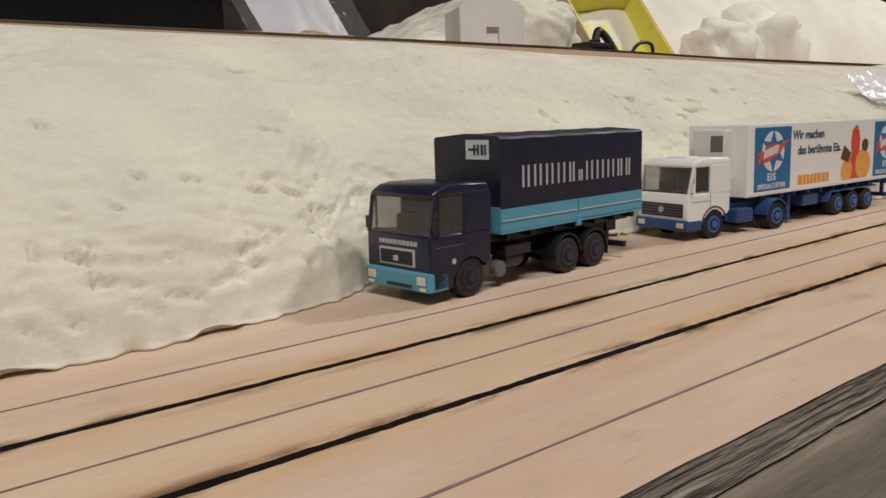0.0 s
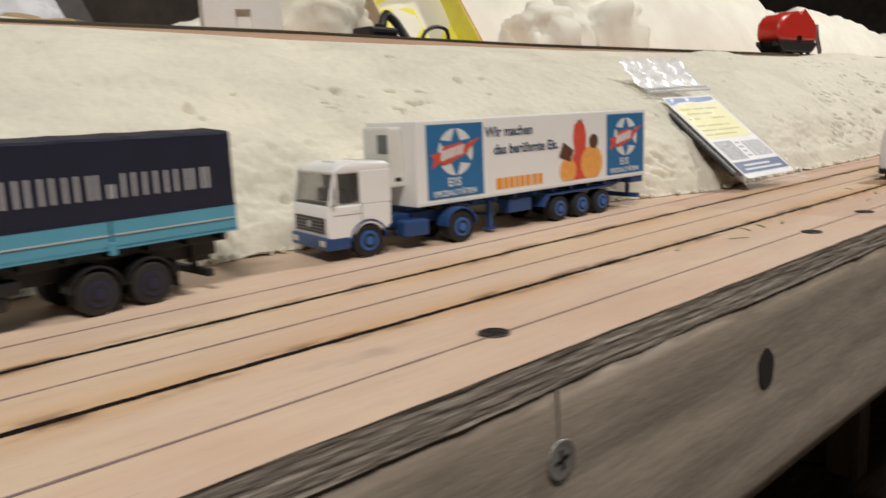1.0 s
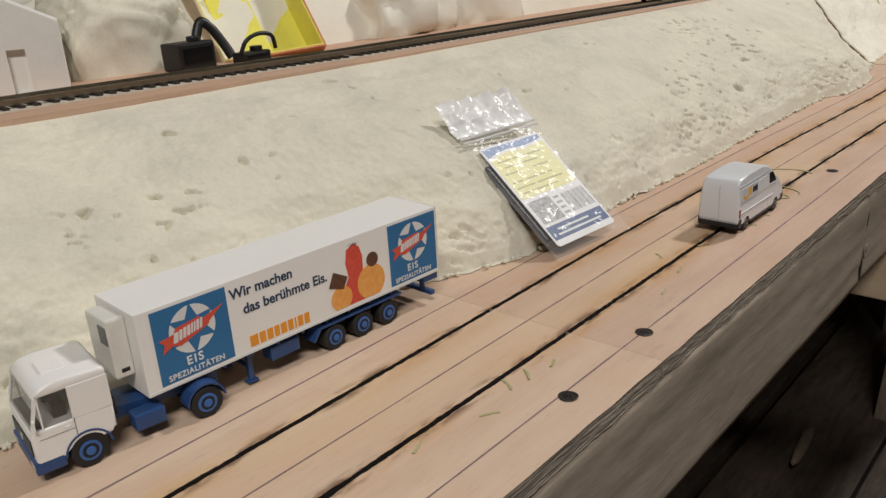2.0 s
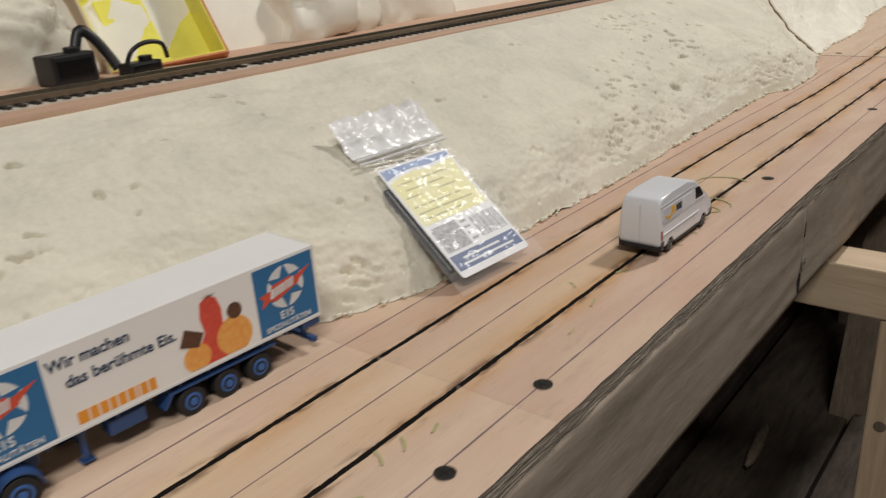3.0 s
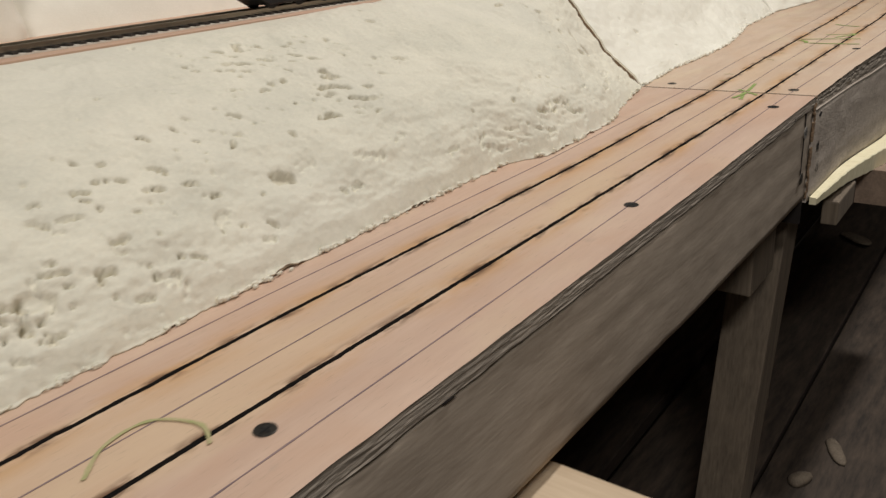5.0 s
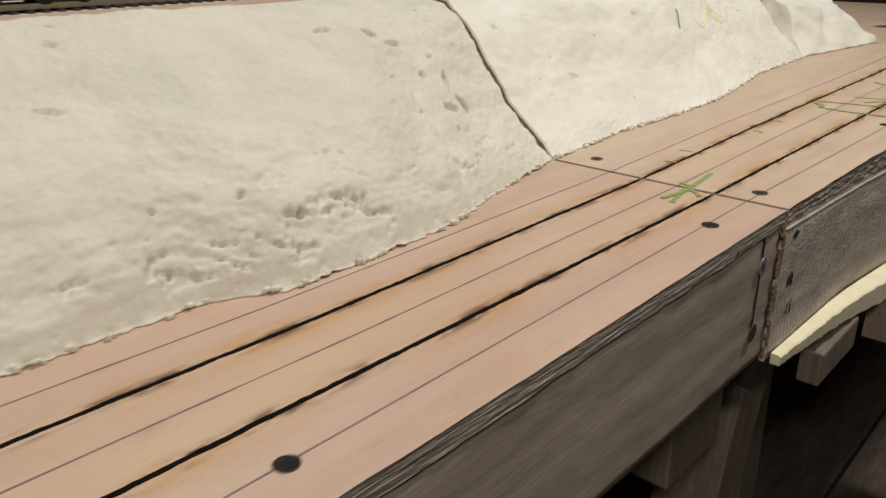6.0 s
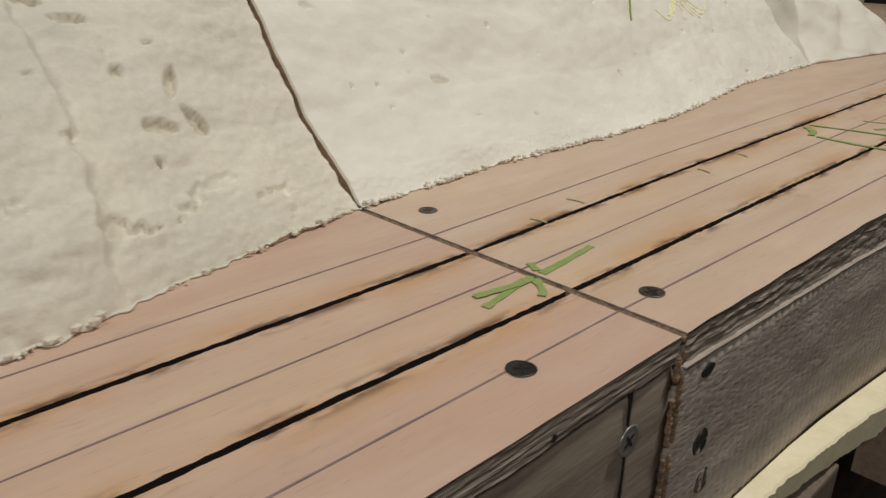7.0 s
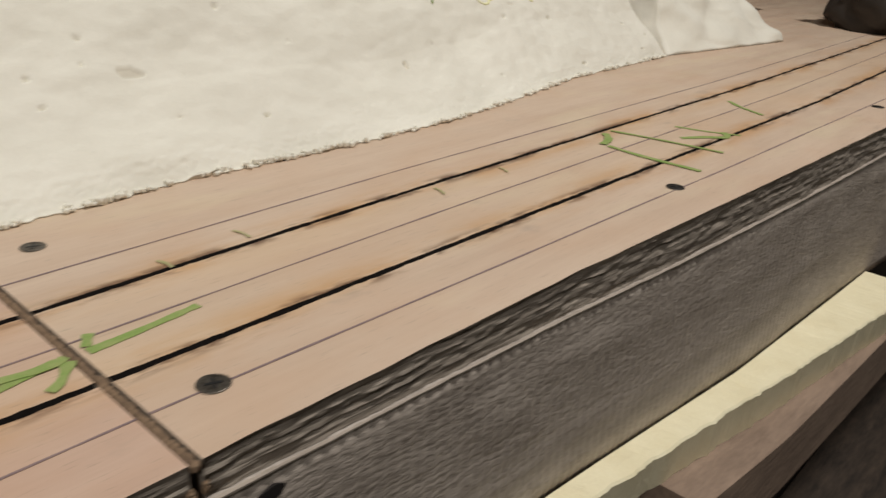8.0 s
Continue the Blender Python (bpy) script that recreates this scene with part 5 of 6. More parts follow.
tagged(part("foam_strip", bm, STRIPFOAM), "long cream foam strip beside the grey plank", "foam strip")
bm = bmesh.new()
rows = []
for i in range(24):
    t = i / 23
    x = 1.53 + 0.30 * t
    zt = lerp_table(STRIP_TOP, x) - lerp_table(STRIP_THICK, x) - 0.0002
    yi = lerp_table(FRONT, x) - 0.0012
    rows.append([bm.verts.new(p) for p in ((x, yi, zt), (x, yi - 0.031, zt), (x, yi - 0.0315, zt - 0.034 + 0.001 * noise.noise((x * 40, 0, 0))), (x, yi, zt - 0.034))])
for a, b in zip(rows, rows[1:]):
    for k in range(4):
        bm.faces.new((a[k], a[(k + 1) % 4], b[(k + 1) % 4], b[k]))
bm.faces.new(rows[0]), bm.faces.new(rows[-1][::-1])
tagged(part("batten", bm, BATTENWOOD), "brown wooden batten under the foam strip", "batten")

# ---- screws, knots and cracks ----


def screw(x, y, z, r, material, label, axis=2, spin=20):
    """A countersunk cross-head screw, set flush; axis 2 lies in the road, axis 1 in the plank's face."""
    m = pose(x, y, z + (0.0002 if axis == 2 else 0.0), 90 if axis == 1 else 0, 0, spin if axis == 2 else 0)
    if axis == 1:
        m = m @ pose(0, 0, 0, 0, 0, spin)
    t = root("screw", m, label, "screw", group="screws of the road")
    bm = bmesh.new()
    seg = 26
    rings = []
    for rr, zz in ((r, 0.0), (r, 0.00012), (r * 0.93, 0.00022), (r * 0.80, 0.00006), (r * 0.45, 0.00016), (r * 0.30, 0.00018)):
        rings.append([bm.verts.new((rr * (1 + 0.03 * math.sin(3 * a)) * math.cos(a), rr * math.sin(a), zz)) for a in [2 * math.pi * k / seg for k in range(seg)]])
    for a, b in zip(rings, rings[1:]):
        for k in range(seg):
            bm.faces.new((a[k], a[(k + 1) % seg], b[(k + 1) % seg], b[k]))
    bm.faces.new(rings[-1])
    part("head", bm, material, t, "", True)
    bm = bmesh.new()
    box(bm, -r * 0.52, r * 0.52, -r * 0.10, r * 0.10, 0.0001, 0.00026, s=1.0)
    box(bm, -r * 0.10, r * 0.10, -r * 0.52, r * 0.52, 0.0001, 0.00028, s=1.0)
    part("cross_slot", bm, BLACK, t)
    return t


DARK, BRIGHT = "dark sunk screw head in the plywood", "steel cross-head screw driven into the wood"
for x, y, mt, r in ((0.339, -0.016, SCREW, 0.0036), (0.503, -0.0195, SCREW, 0.0036), (0.562, -0.0175, SCREW, 0.0036), (0.842, -0.0062, SCREW, 0.0036), (1.066, -0.0175, SCREW, 0.0036),
                    (1.299, -0.0188, SCREW, 0.0039), (1.361, -0.0165, DULLSTEEL, 0.0039), (1.362, 0.080, DULLSTEEL, 0.0036), (1.5705, -0.0191, SCREW, 0.0037), (1.817, -0.028, SCREW, 0.0037)):
    screw(x, y, 0.0, r, mt, DARK if mt is SCREW else BRIGHT, 2, 20 + 300 * x)
for x, z, mt in ((0.3384, -0.0235, STEEL), (0.8335, -0.0478, STEEL), (1.3218, -0.0222, STEEL), (1.3223, -0.0571, SCREW), (1.364, -0.043, SCREW), (1.3695, -0.060, SCREW)):
    screw(x, lerp_table(FRONT, x) - 0.0003, z, 0.0045, mt, "steel cross-head screw in the grey plank", 1, 300 * x)


def knot_hole(x, z, w, h, name="knot_hole", label="dark split knot in the grey plank"):
    bm = bmesh.new()
    pts = [(w * math.cos(a) * (1 + 0.25 * noise.noise((x * 90, a, 0))), h * math.sin(a) * (1 + 0.25 * noise.noise((a, z * 90, 3)))) for a in [2 * math.pi * k / 18 for k in range(18)]]
    y = lerp_table(FRONT, x)
    front = 0.0001 if x < 1.345 else -0.0011
    a = [bm.verts.new((x + p, y + front, z + q)) for p, q in pts]
    b = [bm.verts.new((x + p, y + 0.003, z + q)) for p, q in pts]
    bm.faces.new(a), bm.faces.new(b[::-1])
    for k in range(18):
        bm.faces.new((a[k], b[k], b[(k + 1) % 18], a[(k + 1) % 18]))
    return tagged(part(name, bm, GROOVE), label, "knot", kind="structure")


knot_hole(0.436, -0.030, 0.0048, 0.0062)
knot_hole(0.8303, -0.025, 0.0009, 0.0050)
knot_hole(0.829, -0.060, 0.0016, 0.0075)
knot_hole(1.290, -0.0062, 0.0009, 0.0012)
knot_hole(1.360, -0.0165, 0.0036, 0.0018, label="rough brown torn patch on the plank")
knot_hole(0.338, -0.014, 0.00016, 0.0055, "crack", "thin upright crack in the plank")
knot_hole(1.3217, -0.0125, 0.00016, 0.0060, "crack", "thin upright crack in the plank")
knot_hole(1.322, -0.040, 0.00016, 0.0140, "crack", "thin upright crack in the plank")
knot_hole(0.892, -0.0085, 0.0035, 0.0004, "splinter", "pale splinter on the plank edge")

# old glue and sawdust in the joint of the boards
bm = bmesh.new()
for i in range(150):
    y = -0.036 + 0.132 * i / 149 + 0.001 * noise.noise((i * 1.7, 0, 0))
    c = Vector((1.3443 + 0.0004 * noise.noise((y * 300, 0, 0)), y, -0.0014 + 0.0011 * noise.noise((y * 260, 1, 0))))
    bmesh.ops.create_icosphere(bm, subdivisions=1, radius=0.0014 + 0.0007 * noise.noise((y * 700, 5, 0)), matrix=Matrix.Translation(c))
for i in range(90):
    z = -0.006 - 0.072 * i / 89
    for side in (-1, 1):
        if noise.noise((z * 150, side * 7, 2)) > -0.1:
            c = Vector((1.3443 + side * (0.0016 + 0.0008 * noise.noise((z * 400, side, 0))), -0.0366, z))
            bmesh.ops.create_icosphere(bm, subdivisions=1, radius=0.0009 + 0.0006 * noise.noise((z * 600, side, 5)), matrix=Matrix.Translation(c))
o = part("joint_filler", bm, FILLER_GAP_SHADE)
tagged(o, "brown crumbly filler in the board joint", "filler", kind="structure")
# Added black block that paints the shade deep in the joint.
part("joint_back", boxm(1.3425, 1.3461, -0.034, 0.1, -0.1, -0.004, s=1.0), GROOVE, o)

# ---- marker strokes on the road ----


STROKES = [0]


def stroke(points, width=0.0016, z=0.00015, material=GREEN, label="green felt-pen stroke on the plywood"):
    pts = smooth_curve([Vector((*p, 0)) for p in points], 8)
    STROKES[0] += 1
    z += 0.00005 * (STROKES[0] % 7)
    o = part("pen_stroke", ribbon([(p.x, p.y) for p in pts], width, z, jitter=0.5), material)
    return tagged(o, label, "pen mark", group="green pen marks")


# a handwritten word across the lane
stroke([(0.712, -0.006), (0.7085, 0.004), (0.7085, 0.0245), (0.7125, 0.022), (0.724, 0.010), (0.735, 0.0265), (0.7435, 0.0362)], 0.0013, material=GREEN_FAINT)
stroke([(0.7435, 0.0362), (0.7385, 0.022), (0.7335, 0.004), (0.731, -0.006)], 0.0013, material=GREEN_FAINT)
stroke([(0.748, 0.006), (0.752, 0.013), (0.758, 0.010), (0.757, 0.001), (0.751, -0.001), (0.748, 0.006)], 0.0012, material=GREEN_FAINT)
stroke([(0.7835, 0.0362), (0.7785, 0.018), (0.774, 0.001), (0.769, -0.003), (0.764, 0.004), (0.768, 0.013), (0.776, 0.012)], 0.0012, material=GREEN_FAINT)
stroke([(0.786, 0.010), (0.791, 0.014), (0.789, 0.004), (0.784, -0.004), (0.779, -0.006)], 0.0011, material=GREEN_FAINT)
stroke([(0.800, 0.0185), (0.812, 0.028), (0.8265, 0.0275), (0.8335, 0.0130), (0.829, 0.002)], 0.0013, material=GREEN_FAINT)
# ticks
for x, y, dx, dy in ((0.475, -0.0025, 0.006, -0.004), (0.446, 0.001, 0.007, 0.003), (0.495, -0.001, 0.004, 0.007), (0.5095, 0.004, -0.005, -0.006), (0.517, -0.003, 0.005, 0.002), (0.627, -0.001, 0.007, 0.002), (0.664, 0.006, 0.006, -0.003), (0.640, 0.014, 0.004, 0.005), (0.600, -0.006, 0.006, 0.001),
                     (1.3837, 0.0484, 0.001, -0.007), (1.4127, 0.0537, 0.001, -0.008), (1.4929, 0.0408, -0.002, -0.007), (1.5328, 0.0415, -0.002, -0.006)):
    stroke([(x, y), (x + 0.5 * dx + 0.0006, y + 0.5 * dy), (x + dx, y + dy)], 0.0010, material=GREEN_FAINT)
# a cross over the joint
stroke([(1.3195, 0.0160), (1.337, 0.0130), (1.3425, 0.0145)], 0.0026)
stroke([(1.3475, 0.0140), (1.360, 0.0150), (1.378, 0.0172)], 0.0026)
stroke([(1.3170, 0.0095), (1.330, 0.0120), (1.3405, 0.0150)], 0.0026)
stroke([(1.3510, 0.0215), (1.348, 0.0160)], 0.0026)
stroke([(1.3425, 0.0125), (1.338, 0.0060), (1.3345, 0.0035)], 0.0026)
# strokes further on
stroke([(1.6000, 0.0300), (1.598, 0.010), (1.5990, -0.0165)], 0.0026)
stroke([(1.6250, 0.0440), (1.630, 0.022), (1.6350, -0.0105)], 0.0020)
stroke([(1.6000, 0.0330), (1.610, 0.0360), (1.618, 0.0430)], 0.0036)
stroke([(1.6620, 0.0280), (1.667, 0.0120), (1.674, -0.0020)], 0.0020)
stroke([(1.6430, 0.0150), (1.655, 0.0080), (1.6640, 0.0010), (1.672, 0.006)], 0.0034)
stroke([(1.7478, 0.0367), (1.738, 0.0250), (1.7293, 0.0085)], 0.0022)
# yellow scribble on the cut foam
for k in range(5):
    x0 = 1.655 + 0.014 * k
    pts = []
    for i in range(13):
        t = i / 12
        p = foam_point(x0 + 0.045 * t, 0.50 - 0.05 * math.sin(6 * t + k) + 0.02 * k, FOOT_B, slope_b, 0.12, 6.1)
        pts.append(p + Vector((0, 0.0004, -0.0004)))
    tagged(part("pen_stroke", tube(pts, 0.0011, 6), YELLOWMARK), "pale yellow pen scribble on the foam", "pen mark", group="yellow pen marks")
pts = [foam_point(1.628 - 0.010 * t, 0.56 - 0.10 * t, FOOT_B, slope_b, 0.12, 6.1) + Vector((0, -0.0005, 0.0006)) for t in [i / 10 for i in range(11)]]
tagged(part("pen_stroke", tube(pts, 0.0005, 6), GREEN), "green pen line on the foam", "pen mark", group="yellow pen marks")

# ---- the polythene bag with a card ----
bl, br, tl = Vector((0.611, 0.056, 0.0055)), Vector((0.659, 0.052, 0.0060)), Vector((0.6215, 0.1085, 0.0485))
ux = (br - bl).normalized()
vy = ((tl - bl) - ux * (tl - bl).dot(ux)).normalized()
nz = ux.cross(vy)
BAG = Matrix(((ux.x, vy.x, nz.x, bl.x), (ux.y, vy.y, nz.y, bl.y), (ux.z, vy.z, nz.z, bl.z), (0, 0, 0, 1)))
bag = root("polythene_bag", BAG, "clear grip-seal bag with printed card leaning on foam", "plastic bag")


def bag_sheet(side):
    bm = bmesh.new()
    nu, nv = 44, 80
    g = []
    for j in range(nv + 1):
        v = -7.5 + 86 * j / nv
        row = []
        for i in range(nu + 1):
            u = -7 + 62 * i / nu
            edge = min(1.0, (u + 7) / 6, (55 - u) / 6, (v + 7.5) / 6) if v < 90 else min(1.0, (u + 7) / 6, (55 - u) / 6)
            puff = 2.2 * max(0.0, edge) * (1 if v < 74 else max(0.15, 1 - (v - 74) / 10))
            n = side * puff + 0.7 * noise.noise((u * 0.10, v * 0.16, side * 3)) + 0.35 * noise.noise((u * 0.4, v * 0.25, 5 + side))
            if v > 78:
                n += 1.3 * math.sin(u * 0.33 + 0.8 * noise.noise((v * 0.1, 0, 0))) * min(1, (v - 78) / 30) + 4.0 * max(0, (v - 84) / 32) ** 2
            row.append(bm.verts.new((u * MM, v * MM, (n + 1.2) * MM)))
        g.append(row)
    for a, b in zip(g, g[1:]):
        for i in range(nu):
            bm.faces.new((a[i], a[i + 1], b[i + 1], b[i]))
    return bm


bm = bmesh.new()
g = []
for j in range(31):
    row = []
    for i in range(61):
        u, v = -7 + 62 * i / 60, 78.5 + 23 * j / 30
        w = min(1, j / 12)
        n = 1.2 + w * (1.5 * math.sin(u * 0.42 + 1.3 * noise.noise((v * 0.12, u * 0.05, 0))) + 1.2 * noise.noise((u * 0.16, v * 0.22, 4)) + 0.5 * noise.noise((u * 0.5, v * 0.4, 7))) + 3.0 * (j / 30) ** 2
        row.append(bm.verts.new((u * MM, (v + 1.2 * noise.noise((u * 0.3, 0, 2)) * w) * MM, n * MM)))
    g.append(row)
for a, b in zip(g, g[1:]):
    for i in range(60):
        bm.faces.new((a[i], a[i + 1], b[i + 1], b[i]))
part("bag_flap", bm, POLY_GLARE, bag, "creased flap above the seal, white glare painted in", True)
part("front_sheet", bag_sheet(1), POLY, bag, "", True)
part("back_sheet", bag_sheet(-1), POLY, bag, "", True)
for v in (74.0, 77.0):
    pts = [Vector(((-6 + 60 * i / 20) * MM, v * MM, (1.8 + 0.6 * noise.noise((i * 0.3, v, 0))) * MM)) for i in range(21)]
    part("seal_strip", tube(pts, 0.0007, 6), POLY_GLARE, bag, "ridged grip seal")


def card_piece(name, pts, n, material, owner, label="", thick=0.1):
    bm = bmesh.new()
    a = [bm.verts.new((u * MM, v * MM, n * MM)) for u, v in pts]
    b = [bm.verts.new((u * MM, v * MM, (n - thick) * MM)) for u, v in pts]
    bm.faces.new(a), bm.faces.new(b[::-1])
    k = len(pts)
    for i in range(k):
        bm.faces.new((a[i], b[i], b[(i + 1) % k], a[(i + 1) % k]))
    return part(name, bm, material, owner, label)


def rect(a, b, c, d):
    return [(a, c), (b, c), (b, d), (a, d)]


card = card_piece("card", rounded(0.0, 48.5, 0.0, 68.5, 2.0), 1.6, CARD, bag, "white printed card with yellow panel", 0.4)
card_piece("blue_band", rect(1.2, 47.2, 3.6, 12.2), 1.68, CARDBLUE, card, "dark blue band")
card_piece("sky_band", [(1.5, 61.0), (10, 63.2), (20, 64.0), (30, 62.8), (40, 63.5), (47, 64.6), (47, 67.2), (1.5, 67.2)], 1.68, CARDSKY, card, "blue landscape band")
card_piece("yellow_panel", [(1.5, 31.5), (46.5, 31.5), (47, 62.6), (40, 61.5), (30, 60.8), (20, 62.0), (10, 61.2), (1.5, 59.0)], 1.68, CARDYELLOW, card, "yellow printed panel")
card_piece("grey_square", rect(2.5, 19.5, 14.0, 29.0), 1.68, CARDGREY, card, "plain grey printed square")
x = 28.0
for w in (1.6, 0.7, 1.0, 2.0, 0.6, 1.4, 0.8, 1.8, 0.7, 1.2):
    card_piece("grey_bar", rect(x, x + w, 15.0, 27.5), 1.68, CARDGREY, card)
    x += w + 0.75
for v, segs in ((56.5, ((5, 15), (17, 27), (29, 40))), (52.3, ((7, 20), (22, 33))), (48.0, ((4, 14), (26, 38))), (42.0, ((4, 12), (14, 30), (32, 36))), (38.0, ((4, 18), (20, 41))), (34.3, ((4, 10), (12, 34)))):
    for a, b in segs:
        card_piece("print_bar", rect(a, b, v, v + 0.9), 1.74, CARDLINE, card)
for v, a, b in ((8.6, 8, 34), (5.6, 6, 42)):
    card_piece("print_bar", rect(a, b, v, v + 1.2), 1.74, SIGNWHITE, card)
for v in (15.5, 19.0, 22.5, 26.0):
    card_piece("print_bar", rect(21.5, 25.5, v, v + 1.4), 1.74, CARDGREY, card)
part("model_part", boxm(-3, 32, 6, 58, -2.6, 0.4, bev=1.0), BLACK, bag, "black plastic part inside")

# ---- things on the railway shelf ----


def model_house(m):
    t = root("model_house", m, "plain white foam model house with recessed door", "model house")
    w, d, e, p = 23, 19, 36, 48
    bm = bmesh.new()
    prof = [(-w, 0), (w, 0), (w, e), (0, p), (-w, e)]
    door = [(-4.5, 0), (4.5, 0), (4.5, 23), (-4.5, 23)]
    # front wall round the doorway
    for a, b in ((-w, -4.5), (4.5, w)):
        ht = lambda x: e + (p - e) * (1 - abs(x) / w)
        v = [bm.verts.new((q[0] * MM, -d * MM, q[1] * MM)) for q in ((a, 0), (b, 0), (b, ht(b)), (a, ht(a)))]
        bm.faces.new(v)
    ht = e + (p - e) * (1 - 4.5 / w)
    bm.faces.new([bm.verts.new((q[0] * MM, -d * MM, q[1] * MM)) for q in ((-4.5, 23), (4.5, 23), (4.5, ht), (0, p), (-4.5, ht))])
    back = [bm.verts.new((x * MM, d * MM, z * MM)) for x, z in prof]
    bm.faces.new(back)
    front = [bm.verts.new((x * MM, -d * MM, z * MM)) for x, z in prof]
    for i in range(5):
        bm.faces.new((front[i], back[i], back[(i + 1) % 5], front[(i + 1) % 5]))
    part("house_shell", bm, WHITEFOAM, t)
    part("door", boxm(-4.5, 4.5, -d + 4, -d + 5, 0, 23), WHITEFOAM, t, "recessed plain door")
    for sgn in (-1, 1):
        part("door_reveal", boxm(sgn * 4.7 - 0.2, sgn * 4.7 + 0.2, -d + 0.1, -d + 5, 0, 23.2), WHITEFOAM, t)
    part("door_lintel", boxm(-4.9, 4.9, -d + 0.1, -d + 5, 23.0, 23.6), WHITEFOAM, t)
    return t


model_house(pose(0.478, 0.322, shelf_top(0.478) + 0.0002, 0, 0, -24))

tx = Vector((0.97, -0.22, 0.05)).normalized()
ty0 = Vector((-0.52, 0.62, 0.58))
ty = (ty0 - tx * ty0.dot(tx)).normalized()
tz = tx.cross(ty)
TRAY = Matrix(((tx.x, ty.x, tz.x, 0.606), (tx.y, ty.y, tz.y, 0.318), (tx.z, ty.z, tz.z, 0.0890), (0, 0, 0, 1)))
tray = root("carton_tray", TRAY, "open printed carton with bright yellow lining", "carton")
W, L, D = 76, 86, 24
part("base", boxm(0, W, 0, L, -D, -D + 1.2), YELLOWFOAM, tray, "yellow inner lining")
for name, b, mt in (("carton_side", (0, W, -1.4, -0.02, -D, 0), REDBROWN), ("carton_side", (0, W, L, L + 1.4, -D, 0), REDBROWN), ("carton_side", (-1.4, 0, -1.4, L + 1.4, -D, 0), PINE), ("carton_side", (W, W + 1.4, -1.4, L + 1.4, -D, 0), REDBROWN)):
    part(name, boxm(*b), mt, tray, "printed carton side")
for b in ((0.05, W - 0.05, 0.02, 1.0, -D + 1.2, -0.3), (0.05, W - 0.05, L - 1.0, L - 0.02, -D + 1.2, -0.3), (0.05, 1.0, 1.0, L - 1.0, -D + 1.2, -0.3), (W - 1.0, W - 0.05, 1.0, L - 1.0, -D + 1.2, -0.3)):
    part("lining", boxm(*b), YELLOWFOAM, tray, "yellow lining")
part("insert", boxm(14, 46, 12, 66, -D + 1.2, -D + 5, bev=1.2), YELLOWFOAM, tray, "yellow moulded insert")


def black_device(m, w, d, h, name, label):
    t = root(name, m, label, "electrical box")
    part("case", boxm(-w / 2, w / 2, -d / 2, d / 2, 0, h, bev=1.6), BLACK, t)
    part("knob", cylm((w * 0.18, 0, h + 1.4), 2, 4.2, 3.0, 20, bev=0.5), BLACK, t)
    part("front_plate", boxm(-w * 0.4, w * 0.4, -d / 2 - 0.4, -d / 2 + 0.2, h * 0.2, h * 0.8, bev=0.2), DARKGLASS, t)
    return t


black_device(pose(0.573, 0.306, 0.0887, 0, 0, 8), 28, 18, 17, "power_controller", "small black power controller with a round knob")
black_device(pose(0.613, 0.296, 0.0877, 0, 0, 8), 24, 12, 8, "terminal_box", "flat black terminal box beside the carton")
for k, pts in enumerate((((0.602, 0.292, 0.095), (0.606, 0.290, 0.103), (0.616, 0.290, 0.1065), (0.626, 0.290, 0.1045), (0.629, 0.291, 0.096)),
                         ((0.602, 0.302, 0.093), (0.599, 0.306, 0.102), (0.594, 0.310, 0.112), (0.588, 0.312, 0.116), (0.582, 0.310, 0.106)))):
    tagged(part("cable", tube(smooth_curve(pts, 8), 0.0014 if k == 0 else 0.0032, 8), BLACK, smooth=True), "black cable looping over the boxes", "cable")


def loco(m):
    t = root("diesel_locomotive", m, "red model locomotive with black running gear", "model train")
    base = [(-50, 14), (50, 14), (46, 9), (36, 3), (-36, 3), (-46, 9)]
    part("frame", prism(base, -13, 13, bev=1.0), BLACK, t, "black frame and running gear")
    hood = [(-46, 14), (46, 14), (49, 22), (47, 33), (38, 40), (24, 43), (10, 44.5), (2, 47), (-8, 44.5), (-24, 43), (-38, 40), (-47, 33), (-49, 22)]
    part("bonnet", prism(hood, -13.5, 13.5, bev=5.0, seg=4), REDPAINT, t, "rounded red body", True)
    for sgn in (-1, 1):
        part("side_hatch", boxm(-6, 6, sgn * 13.5 - 0.15, sgn * 13.5 + 0.15, 15, 20, bev=0.1), DARKGLASS, t, "small dark side hatch")
        for x in (-32, -8, 16, 34):
            part("wheel", cylm((x, sgn * 9.0, 6.6), 1, 6.2, 2.2, 22, bev=0.3), BLACK, t)
        part("side_rod", boxm(-34, 36, sgn * 10.6 - 0.5, sgn * 10.6 + 0.5, 5.6, 7.4), RIMGREY, t)
        part("buffer", cylm((-50, sgn * 9, 11), 0, 2.4, 4, 14), BLACK, t)
    return t


loco(pose(1.115, 0.2506, 0.0913, 0, 0, -0.6))

# clear container and a bag of scatter behind the track
box_t = root("plastic_container", pose(0.245, 0.372, shelf_top(0.245), 0, 0, -6), "dark clear plastic container lying on the shelf", "container")
part("tub", boxm(-62, 55, -20, 26, 0.3, 36, bev=2.0), DARKGLASS, box_t, "dark contents")
part("lid", boxm(-66, 59, -24, 30, 36, 39, bev=1.2), GLASS, box_t, "clear plastic lid")
part("tray_edge", boxm(-66, 59, -24, -20.5, 0.3, 9, bev=0.8), GLASS, box_t, "clear plastic rim")
foam_lump("foam_scrap", (0.30, 0.338, 0.0975), (0.10, 0.012, 0.008), 2.2, "flat pale foam offcut beside the track", FOAM)
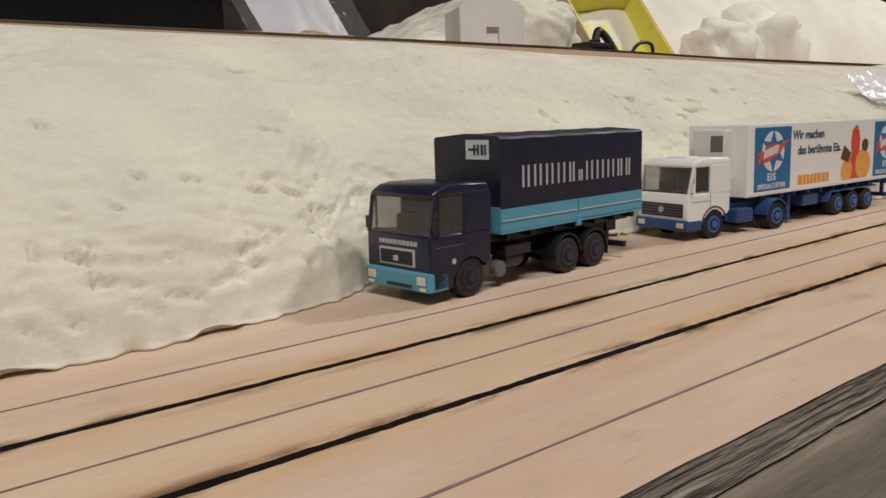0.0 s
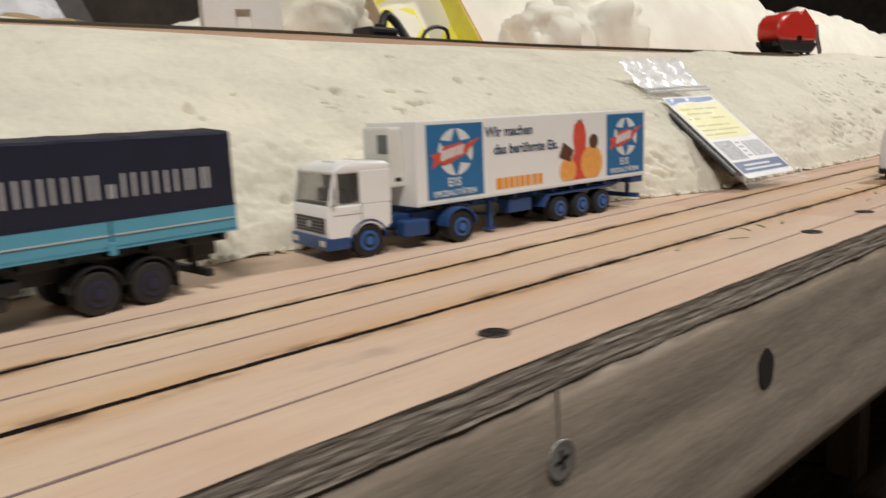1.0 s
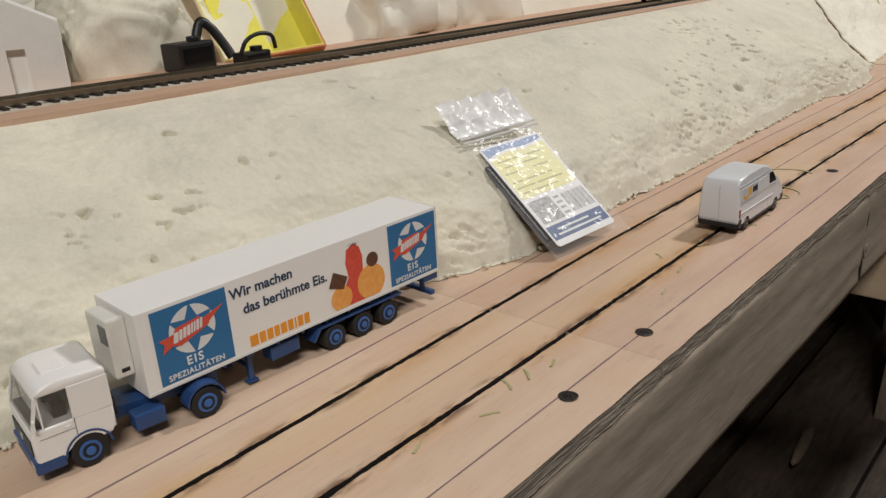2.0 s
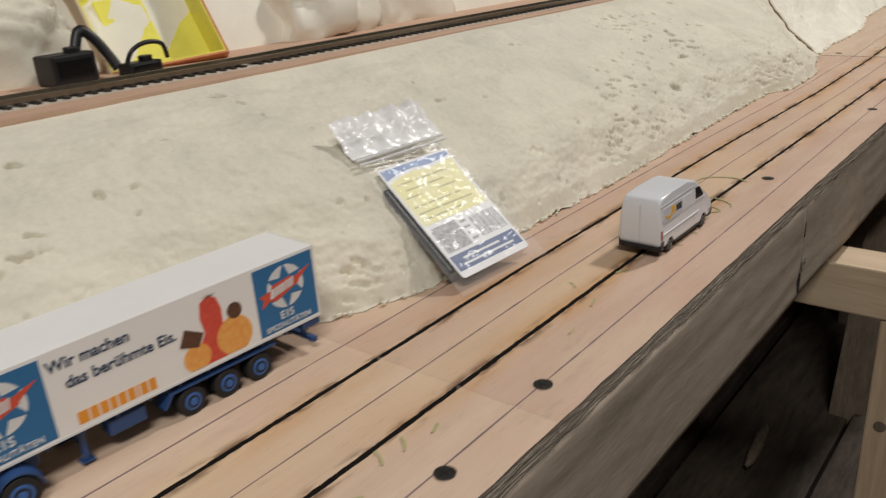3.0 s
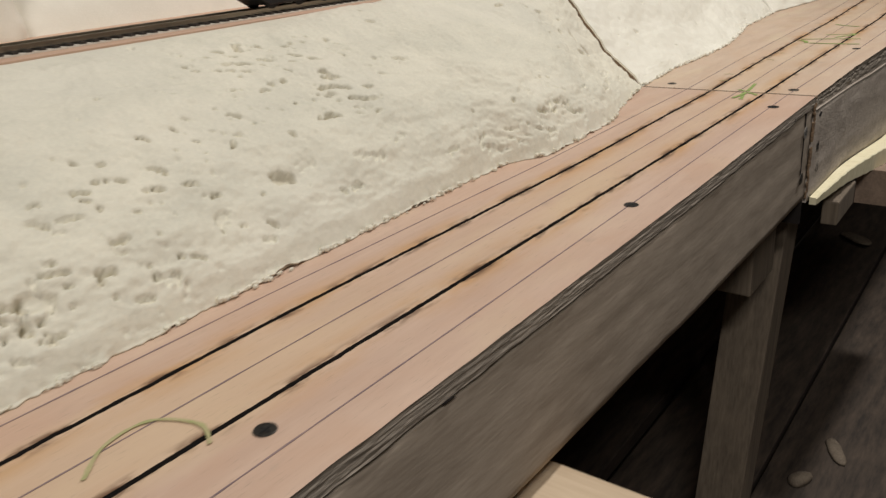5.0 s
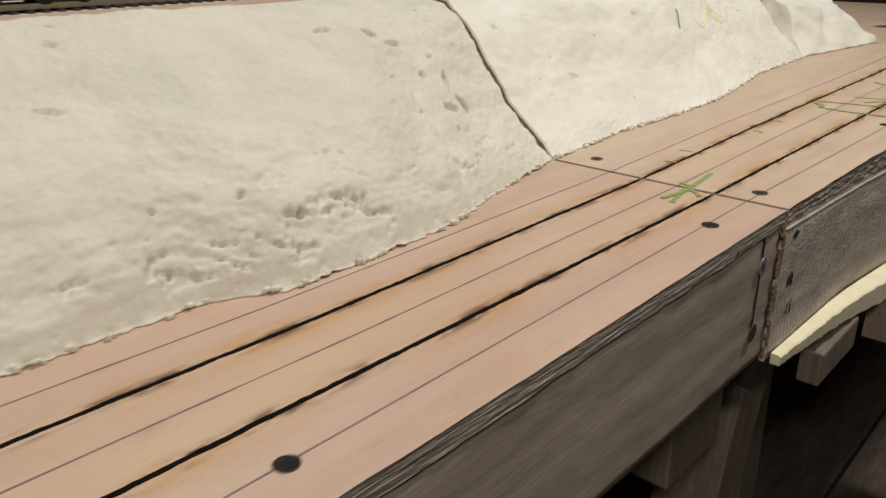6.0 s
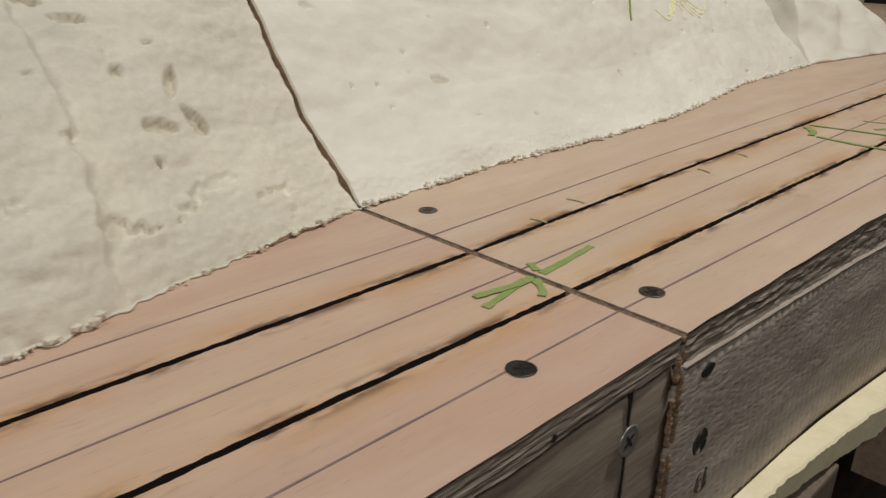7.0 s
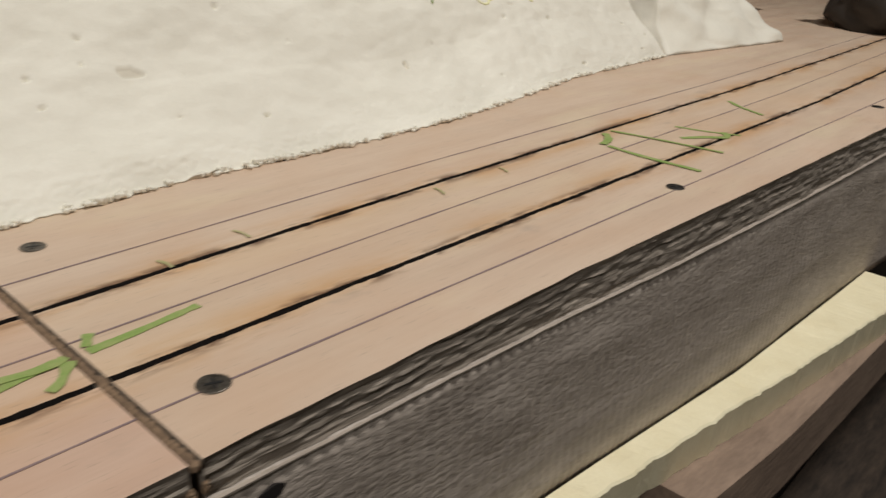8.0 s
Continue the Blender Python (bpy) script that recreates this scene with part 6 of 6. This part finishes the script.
sb = root("scatter_bag", pose(0.362, 0.352, shelf_top(0.362), 0, 0, -10), "crumpled clear bag with paper label and brown scatter", "plastic bag")
bm = bmesh.new()
g = []
for j in range(25):
    row = []
    for i in range(31):
        u, v = i / 30, j / 24
        n = 7 * noise.noise((u * 5, v * 4, 1)) + 3 * noise.noise((u * 14, v * 12, 2))
        row.append(bm.verts.new(((-44 + 80 * u - 20 * v) * MM, (-16 + 30 * v + n * 0.8) * MM, (3 + 60 * v ** 0.8 + n * 0.4) * MM)))
    g.append(row)
for a, b in zip(g, g[1:]):
    for i in range(30):
        bm.faces.new((a[i], a[i + 1], b[i + 1], b[i]))
part("film", bm, POLY, sb, "", True)
bm = bmesh.new()
g = []
for j in range(13):
    row = []
    for i in range(17):
        u, v = i / 16, j / 12
        n = 3 * noise.noise((u * 4, v * 3, 6))
        row.append(bm.verts.new(((-34 + 56 * u - 18 * v) * MM, (-4 + 24 * v + n) * MM, (14 + 50 * v + n * 0.4) * MM)))
    g.append(row)
for a, b in zip(g, g[1:]):
    for i in range(16):
        bm.faces.new((a[i], a[i + 1], b[i + 1], b[i]))
paper = part("paper_label", bm, PALE, sb, "pale blue-white paper label", True)
bm = bmesh.new()
bmesh.ops.create_icosphere(bm, subdivisions=4, radius=1.0)
for v in bm.verts:
    d = 1 + 0.25 * noise.noise(v.co * 2.2) + 0.12 * noise.noise(v.co * 9)
    v.co = Vector((v.co.x * 0.038 * d, v.co.y * 0.012 * d, 0.009 + v.co.z * 0.010 * d))
part("scatter", bm, BROWNSTUFF, sb, "brown scatter material")

# a slim post behind the track
post = root("post", pose(1.338, 0.300, 0.0877), "slim grey post behind the railway track", "post")
part("shaft", tube([Vector((0, 0, 0.004)), Vector((-0.004, 0, 0.018)), Vector((-0.014, 0, 0.034)), Vector((-0.018, 0, 0.050))], 0.0028, 10), RIMGREY, post, "", True)
part("foot", cylm((0, 0, 2.2), 2, 6.0, 4.0, 20, bev=0.8), PALE, post, "pale round foot")

# pale plaster lumps among the hills
for c, sz, sd in (((0.80, 0.338, 0.105), (0.045, 0.026, 0.028), 1.1), ((0.905, 0.356, 0.110), (0.062, 0.03, 0.045), 4.4)):
    foam_lump("foam_lump", c, sz, sd, "smooth whitish foam lump before the hills", FOAM_CUT, rough=0.4)
foam_lump("foam_lump", (0.552, 0.352, 0.098), (0.050, 0.026, 0.046), 9.1, "crumbly cream foam mound beside the house", FOAM, sub=5, rough=0.3, crumbly=1.0)
foam_lump("tree_clump", (2.26, 0.10, 0.045), (0.05, 0.05, 0.045), 5.5, "dark bushy clump at the end of the road", SLEEPER, rough=0.6)
foam_lump("foam_lump", (2.45, 0.42, 0.04), (0.22, 0.08, 0.06), 6.5, "pale foam mound behind the plywood", FOAM_CUT)

# torn crumbs along the foot of the slopes
rng = random.Random(11)
for foot, xa, xb, material, label, count in ((FOOT, 0.30, 1.34, FOAM, "torn cream crumbs along the foot of the foam", 420), (FOOT_B, 1.347, 1.86, FOAM_CUT, "ragged pale crumbs along the cut foam's foot", 420)):
    bm = bmesh.new()
    for i in range(count):
        x = rng.uniform(xa, xb)
        if noise.noise((x * 55, 3, 1)) < -0.15:
            continue
        r = rng.uniform(0.0005, 0.0016)
        c = Vector((x, lerp_table(foot, x) + rng.uniform(-0.0016, 0.0012), r * 0.7 + rng.uniform(0.0, 0.0012)))
        bmesh.ops.create_icosphere(bm, subdivisions=1, radius=r, matrix=Matrix.Translation(c) @ Matrix.Diagonal((rng.uniform(0.7, 1.5), rng.uniform(0.7, 1.3), rng.uniform(0.6, 1.2), 1)))
    tagged(part("foam_crumbs", bm, material), label, "foam crumbs", kind="stuff")
